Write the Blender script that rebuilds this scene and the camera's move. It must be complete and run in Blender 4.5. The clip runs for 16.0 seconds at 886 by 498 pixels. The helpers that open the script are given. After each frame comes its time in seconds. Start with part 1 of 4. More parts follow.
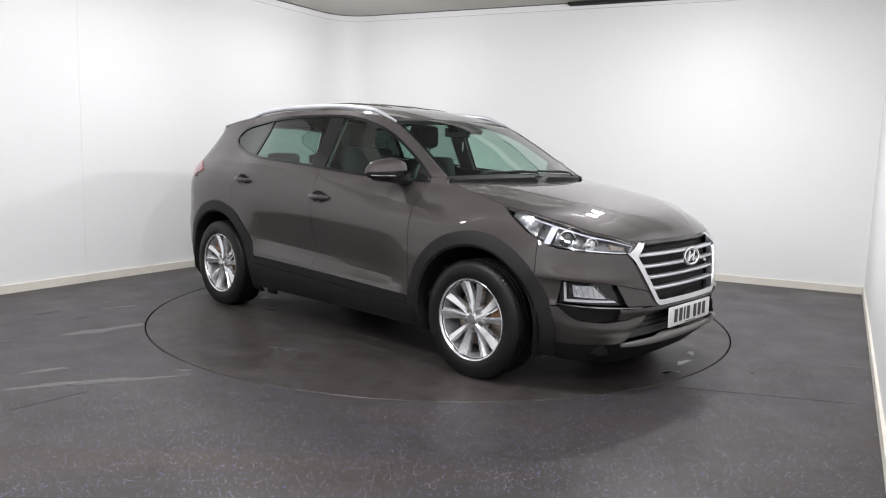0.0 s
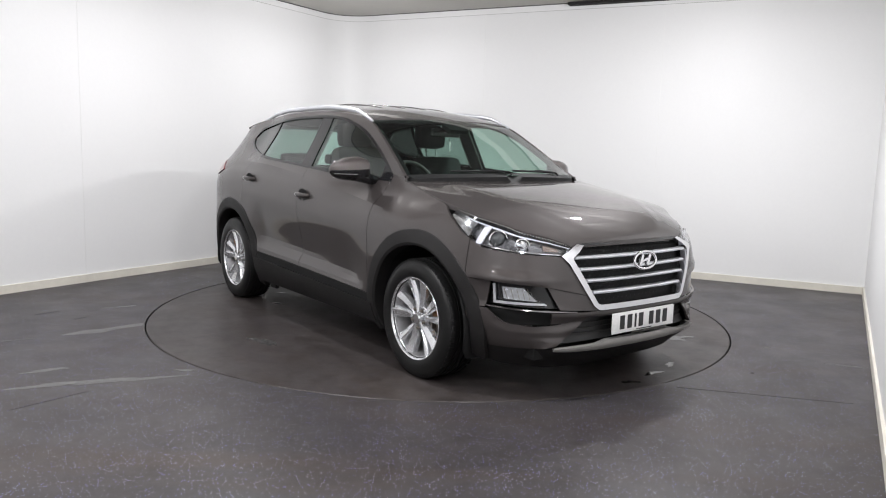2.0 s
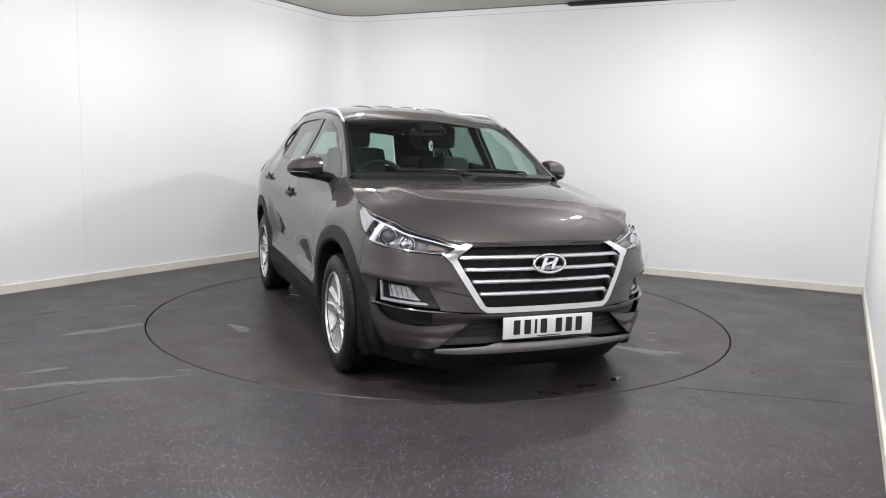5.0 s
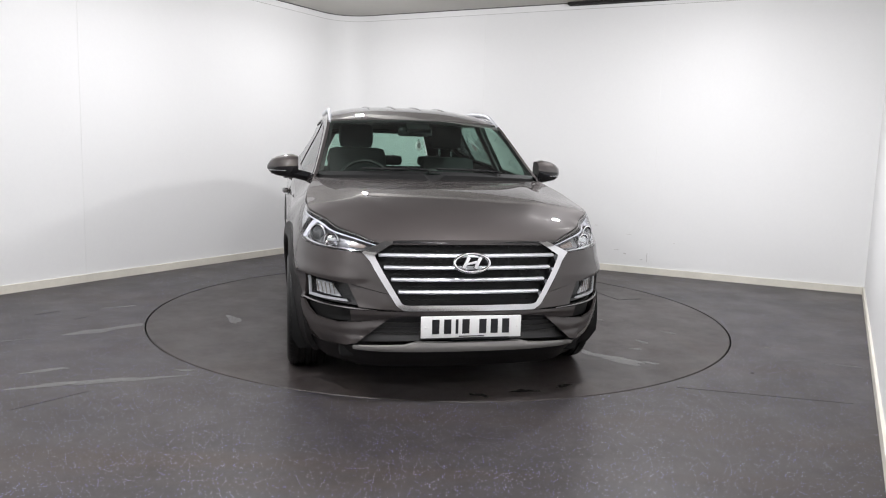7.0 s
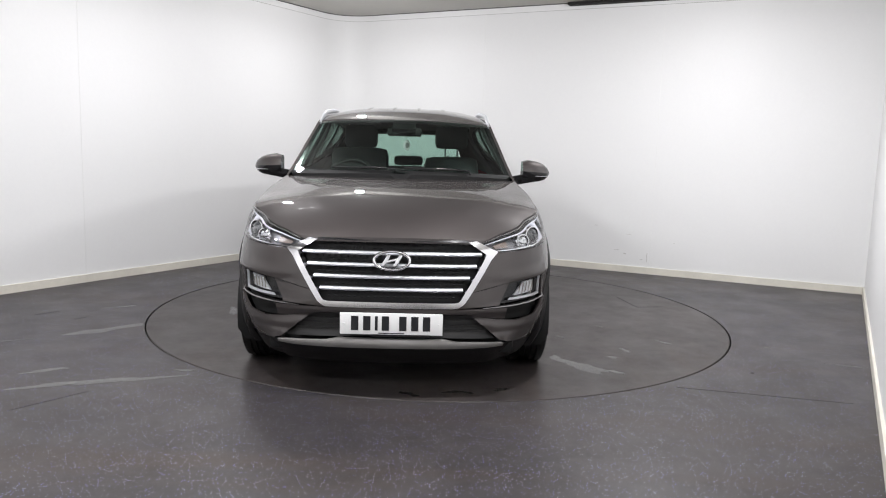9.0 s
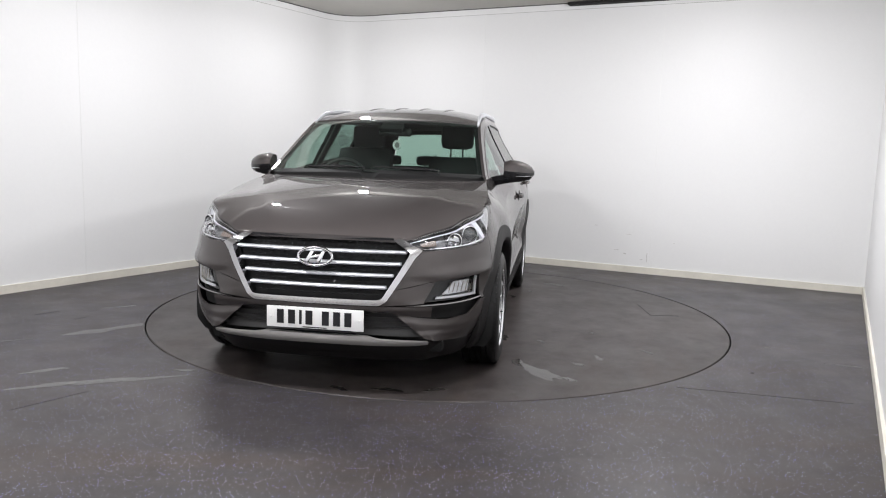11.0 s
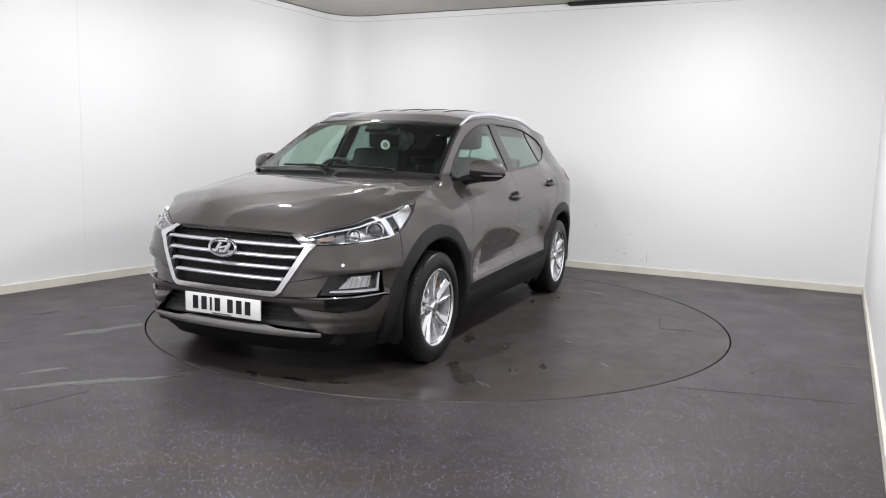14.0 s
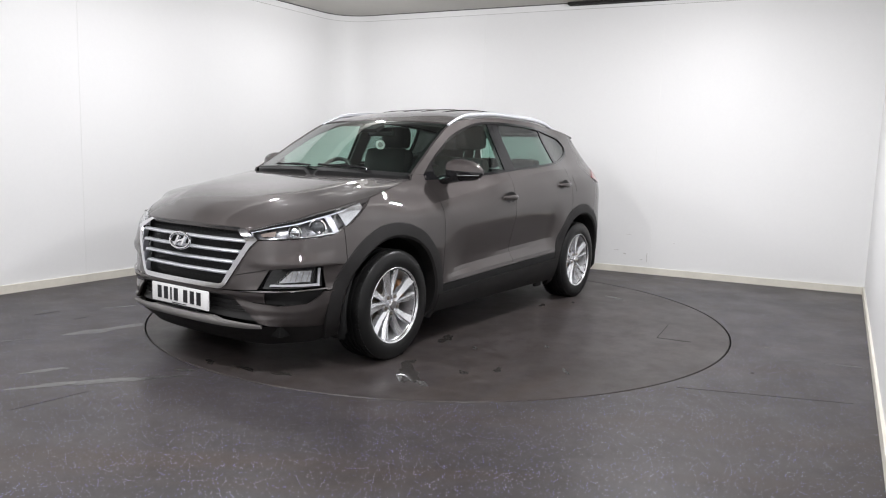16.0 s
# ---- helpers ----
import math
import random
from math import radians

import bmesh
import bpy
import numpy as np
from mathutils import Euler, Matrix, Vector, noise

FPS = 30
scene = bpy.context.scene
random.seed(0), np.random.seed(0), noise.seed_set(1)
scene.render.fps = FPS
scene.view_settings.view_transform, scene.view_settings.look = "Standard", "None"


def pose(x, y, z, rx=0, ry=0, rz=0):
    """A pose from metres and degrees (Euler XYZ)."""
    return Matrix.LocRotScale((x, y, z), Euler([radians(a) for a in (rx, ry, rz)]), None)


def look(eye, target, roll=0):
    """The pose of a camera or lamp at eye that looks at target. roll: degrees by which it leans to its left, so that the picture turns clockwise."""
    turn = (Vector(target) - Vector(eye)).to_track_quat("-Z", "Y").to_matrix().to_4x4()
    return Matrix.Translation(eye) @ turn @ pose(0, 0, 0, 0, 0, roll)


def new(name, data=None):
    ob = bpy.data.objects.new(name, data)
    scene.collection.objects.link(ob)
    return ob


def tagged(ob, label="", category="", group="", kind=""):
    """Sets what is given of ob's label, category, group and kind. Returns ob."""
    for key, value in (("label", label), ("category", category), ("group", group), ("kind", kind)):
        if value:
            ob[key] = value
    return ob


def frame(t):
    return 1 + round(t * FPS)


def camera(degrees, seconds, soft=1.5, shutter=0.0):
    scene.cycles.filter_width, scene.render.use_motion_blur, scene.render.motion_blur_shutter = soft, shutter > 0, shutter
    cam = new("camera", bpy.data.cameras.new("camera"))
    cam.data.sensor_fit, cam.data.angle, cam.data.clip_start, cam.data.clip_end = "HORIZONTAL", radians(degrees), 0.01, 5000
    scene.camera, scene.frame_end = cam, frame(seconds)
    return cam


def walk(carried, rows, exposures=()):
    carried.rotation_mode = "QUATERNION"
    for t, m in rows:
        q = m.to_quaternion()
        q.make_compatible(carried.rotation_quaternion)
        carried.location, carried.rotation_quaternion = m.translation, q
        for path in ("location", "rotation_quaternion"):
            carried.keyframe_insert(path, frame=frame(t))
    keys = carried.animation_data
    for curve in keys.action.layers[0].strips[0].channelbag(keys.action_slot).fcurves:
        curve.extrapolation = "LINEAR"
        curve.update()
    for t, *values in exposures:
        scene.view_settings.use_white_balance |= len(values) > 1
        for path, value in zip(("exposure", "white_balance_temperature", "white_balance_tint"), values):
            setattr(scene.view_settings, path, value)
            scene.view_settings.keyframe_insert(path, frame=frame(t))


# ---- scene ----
SECONDS, EXPO = 16.0, 0.0
cam = camera(61.9, SECONDS, soft=1.1)
CAM_POSE = look((0.0, -5.897, 1.285), (0.0192, 0.0507, 0.4951), roll=1.6)
walk(cam, [(0, CAM_POSE), (SECONDS, CAM_POSE)], exposures=[(0, EXPO), (SECONDS, EXPO)])

# ---- light: hanging round ceiling lamps, unseen, some added as fill, no daylight ----
world = bpy.data.worlds.new("closed_room")
scene.world = world
world.use_nodes = True
world.node_tree.nodes["Background"].inputs[0].default_value = (0.8, 0.82, 0.85, 1)
world.node_tree.nodes["Background"].inputs[1].default_value = 0.02
CEILING = 2.95
# lamps 2, 7 and 8 are added fill for back corner and car front
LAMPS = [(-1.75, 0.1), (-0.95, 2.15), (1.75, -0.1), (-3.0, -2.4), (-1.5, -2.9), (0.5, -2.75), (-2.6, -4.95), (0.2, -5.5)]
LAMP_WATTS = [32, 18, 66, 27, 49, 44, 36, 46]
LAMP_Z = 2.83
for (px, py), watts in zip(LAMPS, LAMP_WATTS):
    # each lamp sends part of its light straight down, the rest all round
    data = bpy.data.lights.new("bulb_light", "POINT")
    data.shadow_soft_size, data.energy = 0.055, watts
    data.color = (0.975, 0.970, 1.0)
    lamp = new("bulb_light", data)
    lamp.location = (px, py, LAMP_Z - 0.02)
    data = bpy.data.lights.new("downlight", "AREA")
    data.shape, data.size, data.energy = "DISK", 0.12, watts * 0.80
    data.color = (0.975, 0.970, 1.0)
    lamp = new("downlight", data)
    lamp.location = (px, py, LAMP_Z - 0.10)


# ---- materials ----
def mat(name, color, rough=0.5, metal=0.0, **extra):
    m = bpy.data.materials.new(name)
    m.use_nodes = True
    b = m.node_tree.nodes["Principled BSDF"]
    b.inputs["Base Color"].default_value = (*color, 1)
    b.inputs["Roughness"].default_value = rough
    b.inputs["Metallic"].default_value = metal
    for key, value in extra.items():
        b.inputs[key.replace("_", " ").title().replace("Ior", "IOR")].default_value = value
    return m


def grain(m, scale=60.0, bump=0.05, spread=0.15, rough_spread=0.1, big=2.0, dist=0.002):
    """Two scales of variation in colour and roughness, and a fine relief."""
    t = m.node_tree
    b = t.nodes["Principled BSDF"]
    co = t.nodes.new("ShaderNodeTexCoord")
    n1, n2 = t.nodes.new("ShaderNodeTexNoise"), t.nodes.new("ShaderNodeTexNoise")
    n1.inputs["Scale"].default_value, n2.inputs["Scale"].default_value = scale, big
    n2.inputs["Detail"].default_value = 6
    for n in (n1, n2):
        t.links.new(co.outputs["Object"], n.inputs["Vector"])
    mix = t.nodes.new("ShaderNodeMath")
    mix.operation = "MULTIPLY_ADD"
    mix.inputs[1].default_value = 0.4
    t.links.new(n1.outputs[0], mix.inputs[0])
    t.links.new(n2.outputs[0], mix.inputs[2])
    base = b.inputs["Base Color"].default_value[:]
    ramp = t.nodes.new("ShaderNodeMapRange")
    ramp.inputs[1].default_value, ramp.inputs[2].default_value = 0.4, 1.0
    ramp.inputs[3].default_value, ramp.inputs[4].default_value = 1 - spread, 1 + spread
    t.links.new(mix.outputs[0], ramp.inputs[0])
    col = t.nodes.new("ShaderNodeVectorMath")
    col.operation = "SCALE"
    col.inputs[0].default_value = base[:3]
    t.links.new(ramp.outputs[0], col.inputs["Scale"])
    t.links.new(col.outputs[0], b.inputs["Base Color"])
    r = b.inputs["Roughness"].default_value
    rr = t.nodes.new("ShaderNodeMapRange")
    rr.inputs[1].default_value, rr.inputs[2].default_value = 0.4, 1.0
    rr.inputs[3].default_value, rr.inputs[4].default_value = max(0.0, r - rough_spread), min(1.0, r + rough_spread)
    t.links.new(mix.outputs[0], rr.inputs[0])
    t.links.new(rr.outputs[0], b.inputs["Roughness"])
    if bump:
        bp = t.nodes.new("ShaderNodeBump")
        bp.inputs["Strength"].default_value, bp.inputs["Distance"].default_value = bump, dist
        t.links.new(n1.outputs[0], bp.inputs["Height"])
        t.links.new(bp.outputs[0], b.inputs["Normal"])
    return m


def glass(name, tint, gloss=1.0):
    """A thin pane: tinted see-through with a mirror gloss that grows to grazing angles."""
    m = bpy.data.materials.new(name)
    m.use_nodes = True
    t = m.node_tree
    t.nodes.clear()
    out, mx = t.nodes.new("ShaderNodeOutputMaterial"), t.nodes.new("ShaderNodeMixShader")
    tr, gl, fr = t.nodes.new("ShaderNodeBsdfTransparent"), t.nodes.new("ShaderNodeBsdfGlossy"), t.nodes.new("ShaderNodeLayerWeight")
    power, scale = t.nodes.new("ShaderNodeMath"), t.nodes.new("ShaderNodeMath")
    power.operation, scale.operation = "POWER", "MULTIPLY_ADD"
    power.inputs[1].default_value = 4.0
    scale.inputs[1].default_value, scale.inputs[2].default_value = 0.90, 0.08 * gloss
    tr.inputs[0].default_value = (*tint, 1)
    gl.inputs["Roughness"].default_value = 0.01
    fr.inputs[0].default_value = 0.5
    t.links.new(fr.outputs["Facing"], power.inputs[0])
    t.links.new(power.outputs[0], scale.inputs[0])
    t.links.new(scale.outputs[0], mx.inputs[0])
    t.links.new(tr.outputs[0], mx.inputs[1])
    t.links.new(gl.outputs[0], mx.inputs[2])
    t.links.new(mx.outputs[0], out.inputs[0])
    return m


PAINT = mat("brown_grey_metallic_paint", (0.060, 0.0525, 0.0508), 0.58, 0.62, specular_ior_level=0.12, coat_weight=1.0, coat_roughness=0.02, coat_ior=1.5)
grain(PAINT, 900, 0.03, 0.16, 0.05, 1.5, 0.0005)
CLAD = grain(mat("black_textured_plastic", (0.0125, 0.0117, 0.0117), 0.55, specular_ior_level=0.24), 300, 0.25, 0.2, 0.1)
GLOSS = grain(mat("gloss_black_plastic", (0.012, 0.012, 0.013), 0.12), 200, 0.0, 0.1, 0.04)
MATT = grain(mat("matt_black_plastic", (0.010, 0.010, 0.010), 0.65, specular_ior_level=0.25), 200, 0.1, 0.2, 0.1)
RUBBER = grain(mat("tyre_rubber", (0.008, 0.008, 0.008), 0.42, specular_ior_level=0.25), 150, 0.2, 0.25, 0.12, 5)
CHROME = grain(mat("satin_chrome", (0.74, 0.74, 0.76), 0.11, 1.0), 200, 0.0, 0.04, 0.05)
BRIGHT = grain(mat("bright_chrome", (0.86, 0.86, 0.88), 0.07, 1.0), 100, 0.0, 0.03, 0.03)
ALLOY = grain(mat("silver_alloy", (0.76, 0.77, 0.79), 0.2, 0.8, coat_weight=0.6, coat_roughness=0.08), 400, 0.03, 0.08, 0.08)
RAIL = grain(mat("satin_silver_rail", (0.62, 0.63, 0.66), 0.34, 0.55), 300, 0.02, 0.06, 0.06)
SKID = grain(mat("grey_skid_plastic", (0.27, 0.26, 0.25), 0.4, 0.3), 300, 0.05, 0.1, 0.1)
STEEL = grain(mat("brake_steel", (0.25, 0.22, 0.19), 0.4, 0.8), 90, 0.1, 0.3, 0.15, 8)
RUST = grain(mat("rusty_brake_hub", (0.22, 0.11, 0.05), 0.75, 0.2), 60, 0.3, 0.4, 0.1, 12)
FABRIC = grain(mat("dark_seat_fabric", (0.046, 0.046, 0.047), 0.9, specular_ior_level=0.2), 500, 0.3, 0.25, 0.05)
LINER = grain(mat("grey_headliner", (0.12, 0.12, 0.115), 0.95), 400, 0.2, 0.12, 0.04)
WHITE = grain(mat("white_plate", (0.78, 0.78, 0.77), 0.3), 300, 0.02, 0.04, 0.08)
INK = grain(mat("black_ink", (0.012, 0.012, 0.014), 0.35), 200, 0.0, 0.1, 0.05)
REDLENS = grain(mat("red_lamp_lens", (0.20, 0.010, 0.014), 0.12, coat_weight=1.0), 80, 0.02, 0.15, 0.05, 9)
GUIDE = grain(mat("white_light_guide", (0.66, 0.66, 0.72), 0.2), 80, 0.02, 0.06, 0.05)
BULB = grain(mat("lamp_reflector", (0.72, 0.73, 0.75), 0.12, 1.0), 60, 0.3, 0.2, 0.08, 15)
AMBER = mat("amber_reflector", (0.20, 0.16, 0.14), 0.2)
SCREEN = glass("windscreen_glass", (0.77, 0.91, 0.84), 1.5)
SIDEGLASS = glass("green_tinted_glass", (0.60, 0.79, 0.72))
DOORGLASS = glass("rear_door_glass", (0.31, 0.42, 0.385))
QUARTERGLASS = glass("privacy_glass", (0.05, 0.058, 0.056))
REARGLASS = glass("dark_tinted_glass", (0.55, 0.73, 0.66))
LENS = glass("clear_lamp_lens", (0.93, 0.94, 0.95))
FOGBOWL = grain(mat("pale_fog_reflector", (0.72, 0.73, 0.75), 0.22, 0.35), 60, 0.3, 0.2, 0.08, 30)
STRIPMETAL = grain(mat("dark_satin_chrome", (0.26, 0.25, 0.25), 0.13, 1.0), 200, 0.0, 0.06, 0.04)
GRILLE = grain(mat("gloss_black_grille", (0.006, 0.006, 0.007), 0.38, specular_ior_level=0.2), 200, 0.0, 0.1, 0.05)
PROJECTOR = grain(mat("dark_projector_glass", (0.10, 0.105, 0.11), 0.05, 0.5, coat_weight=1.0), 60, 0.0, 0.15, 0.03, 12)
MIRROR = mat("mirror_glass", (0.9, 0.9, 0.9), 0.02, 1.0)

WALL = grain(mat("white_wall_paint", (0.79, 0.79, 0.785), 0.5), 35, 0.06, 0.02, 0.06, 0.7, 0.003)
SKIRT = grain(mat("cream_skirting_paint", (0.70, 0.67, 0.59), 0.4), 30, 0.05, 0.1, 0.1, 3)
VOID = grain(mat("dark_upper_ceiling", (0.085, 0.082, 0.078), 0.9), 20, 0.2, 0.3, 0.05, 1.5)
CEIL = grain(mat("grey_beige_ceiling", (0.56, 0.545, 0.51), 0.85), 40, 0.15, 0.06, 0.05, 2)
DARKGAP = mat("dark_gap", (0.015, 0.014, 0.013), 0.9)
CABLE = grain(mat("grey_trim_line", (0.5, 0.5, 0.48), 0.6), 40, 0.0, 0.1, 0.1)
PANELFRAME = grain(mat("white_panel_rim", (0.75, 0.75, 0.75), 0.4), 60, 0.0, 0.04, 0.1)


def floor_material(name, fleck, shine, tint3, soil, tracks):
    """Dark speckled safety vinyl: scattered blue and white flecks, scuffs and worn sheen."""
    m = mat(name, (0.06, 0.058, 0.06), 0.3, specular_ior_level=shine)
    t = m.node_tree
    b = t.nodes["Principled BSDF"]
    co = t.nodes.new("ShaderNodeTexCoord")

    def noise_node(scale, detail=4, rough=0.55):
        n = t.nodes.new("ShaderNodeTexNoise")
        n.inputs["Scale"].default_value, n.inputs["Detail"].default_value, n.inputs["Roughness"].default_value = scale, detail, rough
        t.links.new(co.outputs["Object"], n.inputs["Vector"])
        return n

    def ranged(source, a, z, lo, hi):
        r = t.nodes.new("ShaderNodeMapRange")
        for k, v in zip((1, 2, 3, 4), (a, z, lo, hi)):
            r.inputs[k].default_value = v
        t.links.new(source, r.inputs[0])
        return r.outputs[0]

    def mixed(fac, a, z):
        n = t.nodes.new("ShaderNodeMix")
        n.data_type = "RGBA"
        for value, socket in ((fac, n.inputs[0]), (a, n.inputs[6]), (z, n.inputs[7])):
            if isinstance(value, tuple):
                socket.default_value = (*value, 1)
            else:
                t.links.new(value, socket)
        return n.outputs[2]

    large, mid, fine = noise_node(0.9, 6, 0.6), noise_node(2.6, 6, 0.65), noise_node(120, 2)
    shade = lambda c: tuple(a * b for a, b in zip(c, tint3))
    base = mixed(ranged(large.outputs[0], 0.35, 0.68, 0, 1), shade((0.032, 0.0303, 0.0312)), shade((0.054, 0.0495, 0.0485)))
    base = mixed(ranged(mid.outputs[0], 0.56, 0.75, 0, 0.5), base, shade((0.064, 0.059, 0.055)))
    base = mixed(ranged(fine.outputs[0], 0.35, 0.7, 0, 0.45), base, shade((0.047, 0.046, 0.050)))
    stain, grit = noise_node(1.9, 8, 0.7), noise_node(17, 5, 0.7)
    base = mixed(ranged(stain.outputs[0], 0.46, 0.70, 0, soil), base, shade((0.021, 0.0192, 0.0185)))
    base = mixed(ranged(grit.outputs[0], 0.50, 0.78, 0, 0.32), base, shade((0.070, 0.062, 0.056)))
    grime = noise_node(6.5, 9, 0.75)
    base = mixed(ranged(grime.outputs[0], 0.48, 0.60, 0, 0.85 * soil), base, shade((0.024, 0.021, 0.0195)))
    stretch = t.nodes.new("ShaderNodeMapping")            # brown tracks left by tyres
    stretch.inputs["Scale"].default_value = (0.30, 1.7, 1.0)
    stretch.inputs["Rotation"].default_value = (0, 0, radians(-14))
    t.links.new(co.outputs["Object"], stretch.inputs["Vector"])
    track = noise_node(1.3, 5, 0.6)
    t.links.new(stretch.outputs[0], track.inputs["Vector"])
    base = mixed(ranged(track.outputs[0], 0.50, 0.68, 0, tracks), base, shade((0.047, 0.038, 0.032)))
    vor = t.nodes.new("ShaderNodeTexVoronoi")
    vor.inputs["Scale"].default_value = 122
    t.links.new(co.outputs["Object"], vor.inputs["Vector"])
    sep = t.nodes.new("ShaderNodeSeparateColor")
    t.links.new(vor.outputs["Color"], sep.inputs[0])
    near = ranged(vor.outputs["Distance"], 0.17, 0.27, 1, 0)
    some = ranged(sep.outputs[0], 0.75, 0.77, 0, fleck)
    both = t.nodes.new("ShaderNodeMath")
    both.operation = "MULTIPLY"
    t.links.new(near, both.inputs[0])
    t.links.new(some, both.inputs[1])
    tint = mixed(sep.outputs[1], (0.20, 0.19, 0.78), (0.72, 0.70, 0.82))
    t.links.new(mixed(both.outputs[0], base, tint), b.inputs["Base Color"])
    t.links.new(ranged(mid.outputs[0], 0.3, 0.75, 0.29, 0.45), b.inputs["Roughness"])
    bp = t.nodes.new("ShaderNodeBump")
    bp.inputs["Strength"].default_value, bp.inputs["Distance"].default_value = 0.12, 0.002
    t.links.new(fine.outputs[0], bp.inputs["Height"])
    t.links.new(bp.outputs[0], b.inputs["Normal"])
    return m


VINYL = floor_material("speckled_dark_vinyl", 0.95, 0.15, (1.13, 1.10, 1.10), 0.40, 0.7)
TABLETOP = floor_material("worn_dark_vinyl", 0.12, 0.17, (1.17, 1.09, 1.04), 0.95, 0.40)
SEAMLINE = mat("floor_weld_line", (0.032, 0.030, 0.030), 0.5)
WALLMARK = grain(mat("grey_wall_scuff", (0.60, 0.59, 0.57), 0.6), 60, 0.0, 0.2, 0.1, 30)
WET = mat("water_film", (0.033, 0.030, 0.028), 0.05)
SCUFF = grain(mat("pale_scuff", (0.060, 0.058, 0.057), 0.22, specular_ior_level=0.4), 20, 0.0, 0.4, 0.08, 9)


# ---- mesh helpers ----
def mesh_of(name, verts, faces, material, sharp=32):
    me = bpy.data.meshes.new(name)
    me.from_pydata([tuple(v) for v in verts], [], faces)
    me.materials.append(material)
    me.validate()
    me.shade_smooth()
    me.set_sharp_from_angle(angle=radians(sharp))
    return me


def put(name, me, parent=None, label="", m=None):
    ob = new(name, me)
    if parent is not None:
        ob.parent = parent
    if m is not None:
        ob.matrix_basis = m
    if label:
        tagged(ob, label)
    return ob


def part(name, bm, material, parent, label="", sharp=32):
    """Links a bmesh as one mesh object under a thing or a part."""
    bmesh.ops.recalc_face_normals(bm, faces=bm.faces)
    me = bpy.data.meshes.new(name)
    bm.to_mesh(me)
    bm.free()
    me.materials.append(material)
    me.shade_smooth()
    me.set_sharp_from_angle(angle=radians(sharp))
    return put(name, me, parent, label)


def box_bm(bm, c, s, bevel=0.0, m=None):
    got = bmesh.ops.create_cube(bm, size=1)["verts"]
    bmesh.ops.scale(bm, vec=s, verts=got)
    if bevel:
        edges = list({e for v in got for e in v.link_edges})
        got = list({v for f in bmesh.ops.bevel(bm, geom=edges, offset=bevel, segments=2, affect="EDGES", profile=0.6)["faces"] for v in f.verts} | {v for v in got if v.is_valid})
    if m is not None:
        bmesh.ops.transform(bm, matrix=m, verts=got)
    bmesh.ops.translate(bm, vec=c, verts=got)
    return got


def box(name, c, s, material, parent, label="", bevel=0.0, m=None):
    bm = bmesh.new()
    box_bm(bm, c, s, bevel, m)
    return part(name, bm, material, parent, label)


def lathe(name, profile, material, parent, label="", segments=64, closed=False, axis="Y"):
    """Turns a profile of (radius, along) round an axis."""
    verts, faces, n = [], [], len(profile)
    for k in range(segments):
        a = 2 * math.pi * k / segments
        for r, h in profile:
            verts.append((r * math.cos(a), h, r * math.sin(a)) if axis == "Y" else (h, r * math.cos(a), r * math.sin(a)) if axis == "X" else (r * math.cos(a), r * math.sin(a), h))
    for k in range(segments):
        for j in range(n if closed else n - 1):
            a, b2 = k * n, ((k + 1) % segments) * n
            faces.append((a + j, a + (j + 1) % n, b2 + (j + 1) % n, b2 + j))
    return put(name, mesh_of(name, verts, faces, material), parent, label)


def tube(name, pts, radius, material, parent, label="", flat=1.0, sides=10, up=Vector((0, 0, 1))):
    """A bar with round ends along points; flat squeezes it across."""
    pts = [Vector(p) for p in pts]
    verts, faces = [], []
    for i, p in enumerate(pts):
        d = (pts[min(i + 1, len(pts) - 1)] - pts[max(i - 1, 0)]).normalized()
        sx = d.cross(up).normalized()
        sz = sx.cross(d)
        r = radius(i / (len(pts) - 1)) if callable(radius) else radius
        for k in range(sides):
            a = 2 * math.pi * k / sides
            verts.append(p + sx * math.cos(a) * r * flat + sz * math.sin(a) * r)
    for i in range(len(pts) - 1):
        for k in range(sides):
            a, b2 = i * sides, (i + 1) * sides
            faces.append((a + k, a + (k + 1) % sides, b2 + (k + 1) % sides, b2 + k))
    faces.append(tuple(range(sides))[::-1])
    faces.append(tuple((len(pts) - 1) * sides + k for k in range(sides)))
    return put(name, mesh_of(name, verts, faces, material, 50), parent, label)


class Curve:
    """A smooth curve through (x, value) pairs that does not overshoot."""

    def __init__(self, *pairs):
        pairs = sorted(pairs)
        self.x, self.y = np.array([p[0] for p in pairs], float), np.array([p[1] for p in pairs], float)
        h, d = np.diff(self.x), np.diff(self.y) / np.diff(self.x)
        self.m = np.zeros(len(self.x))
        self.m[0], self.m[-1] = d[0], d[-1]
        for i in range(1, len(d)):
            if d[i - 1] * d[i] > 0:
                w1, w2 = 2 * h[i] + h[i - 1], h[i] + 2 * h[i - 1]
                self.m[i] = (w1 + w2) / (w1 / d[i - 1] + w2 / d[i])

    def __call__(self, v):
        v = min(max(v, self.x[0]), self.x[-1])
        i = min(max(int(np.searchsorted(self.x, v)) - 1, 0), len(self.x) - 2)
        h = self.x[i + 1] - self.x[i]
        t = (v - self.x[i]) / h
        return float((1 + 2 * t) * (1 - t) ** 2 * self.y[i] + t * (1 - t) ** 2 * h * self.m[i] + t * t * (3 - 2 * t) * self.y[i + 1] + t * t * (t - 1) * h * self.m[i + 1])


def ease(t):
    t = min(max(t, 0.0), 1.0)
    return t * t * (3 - 2 * t)


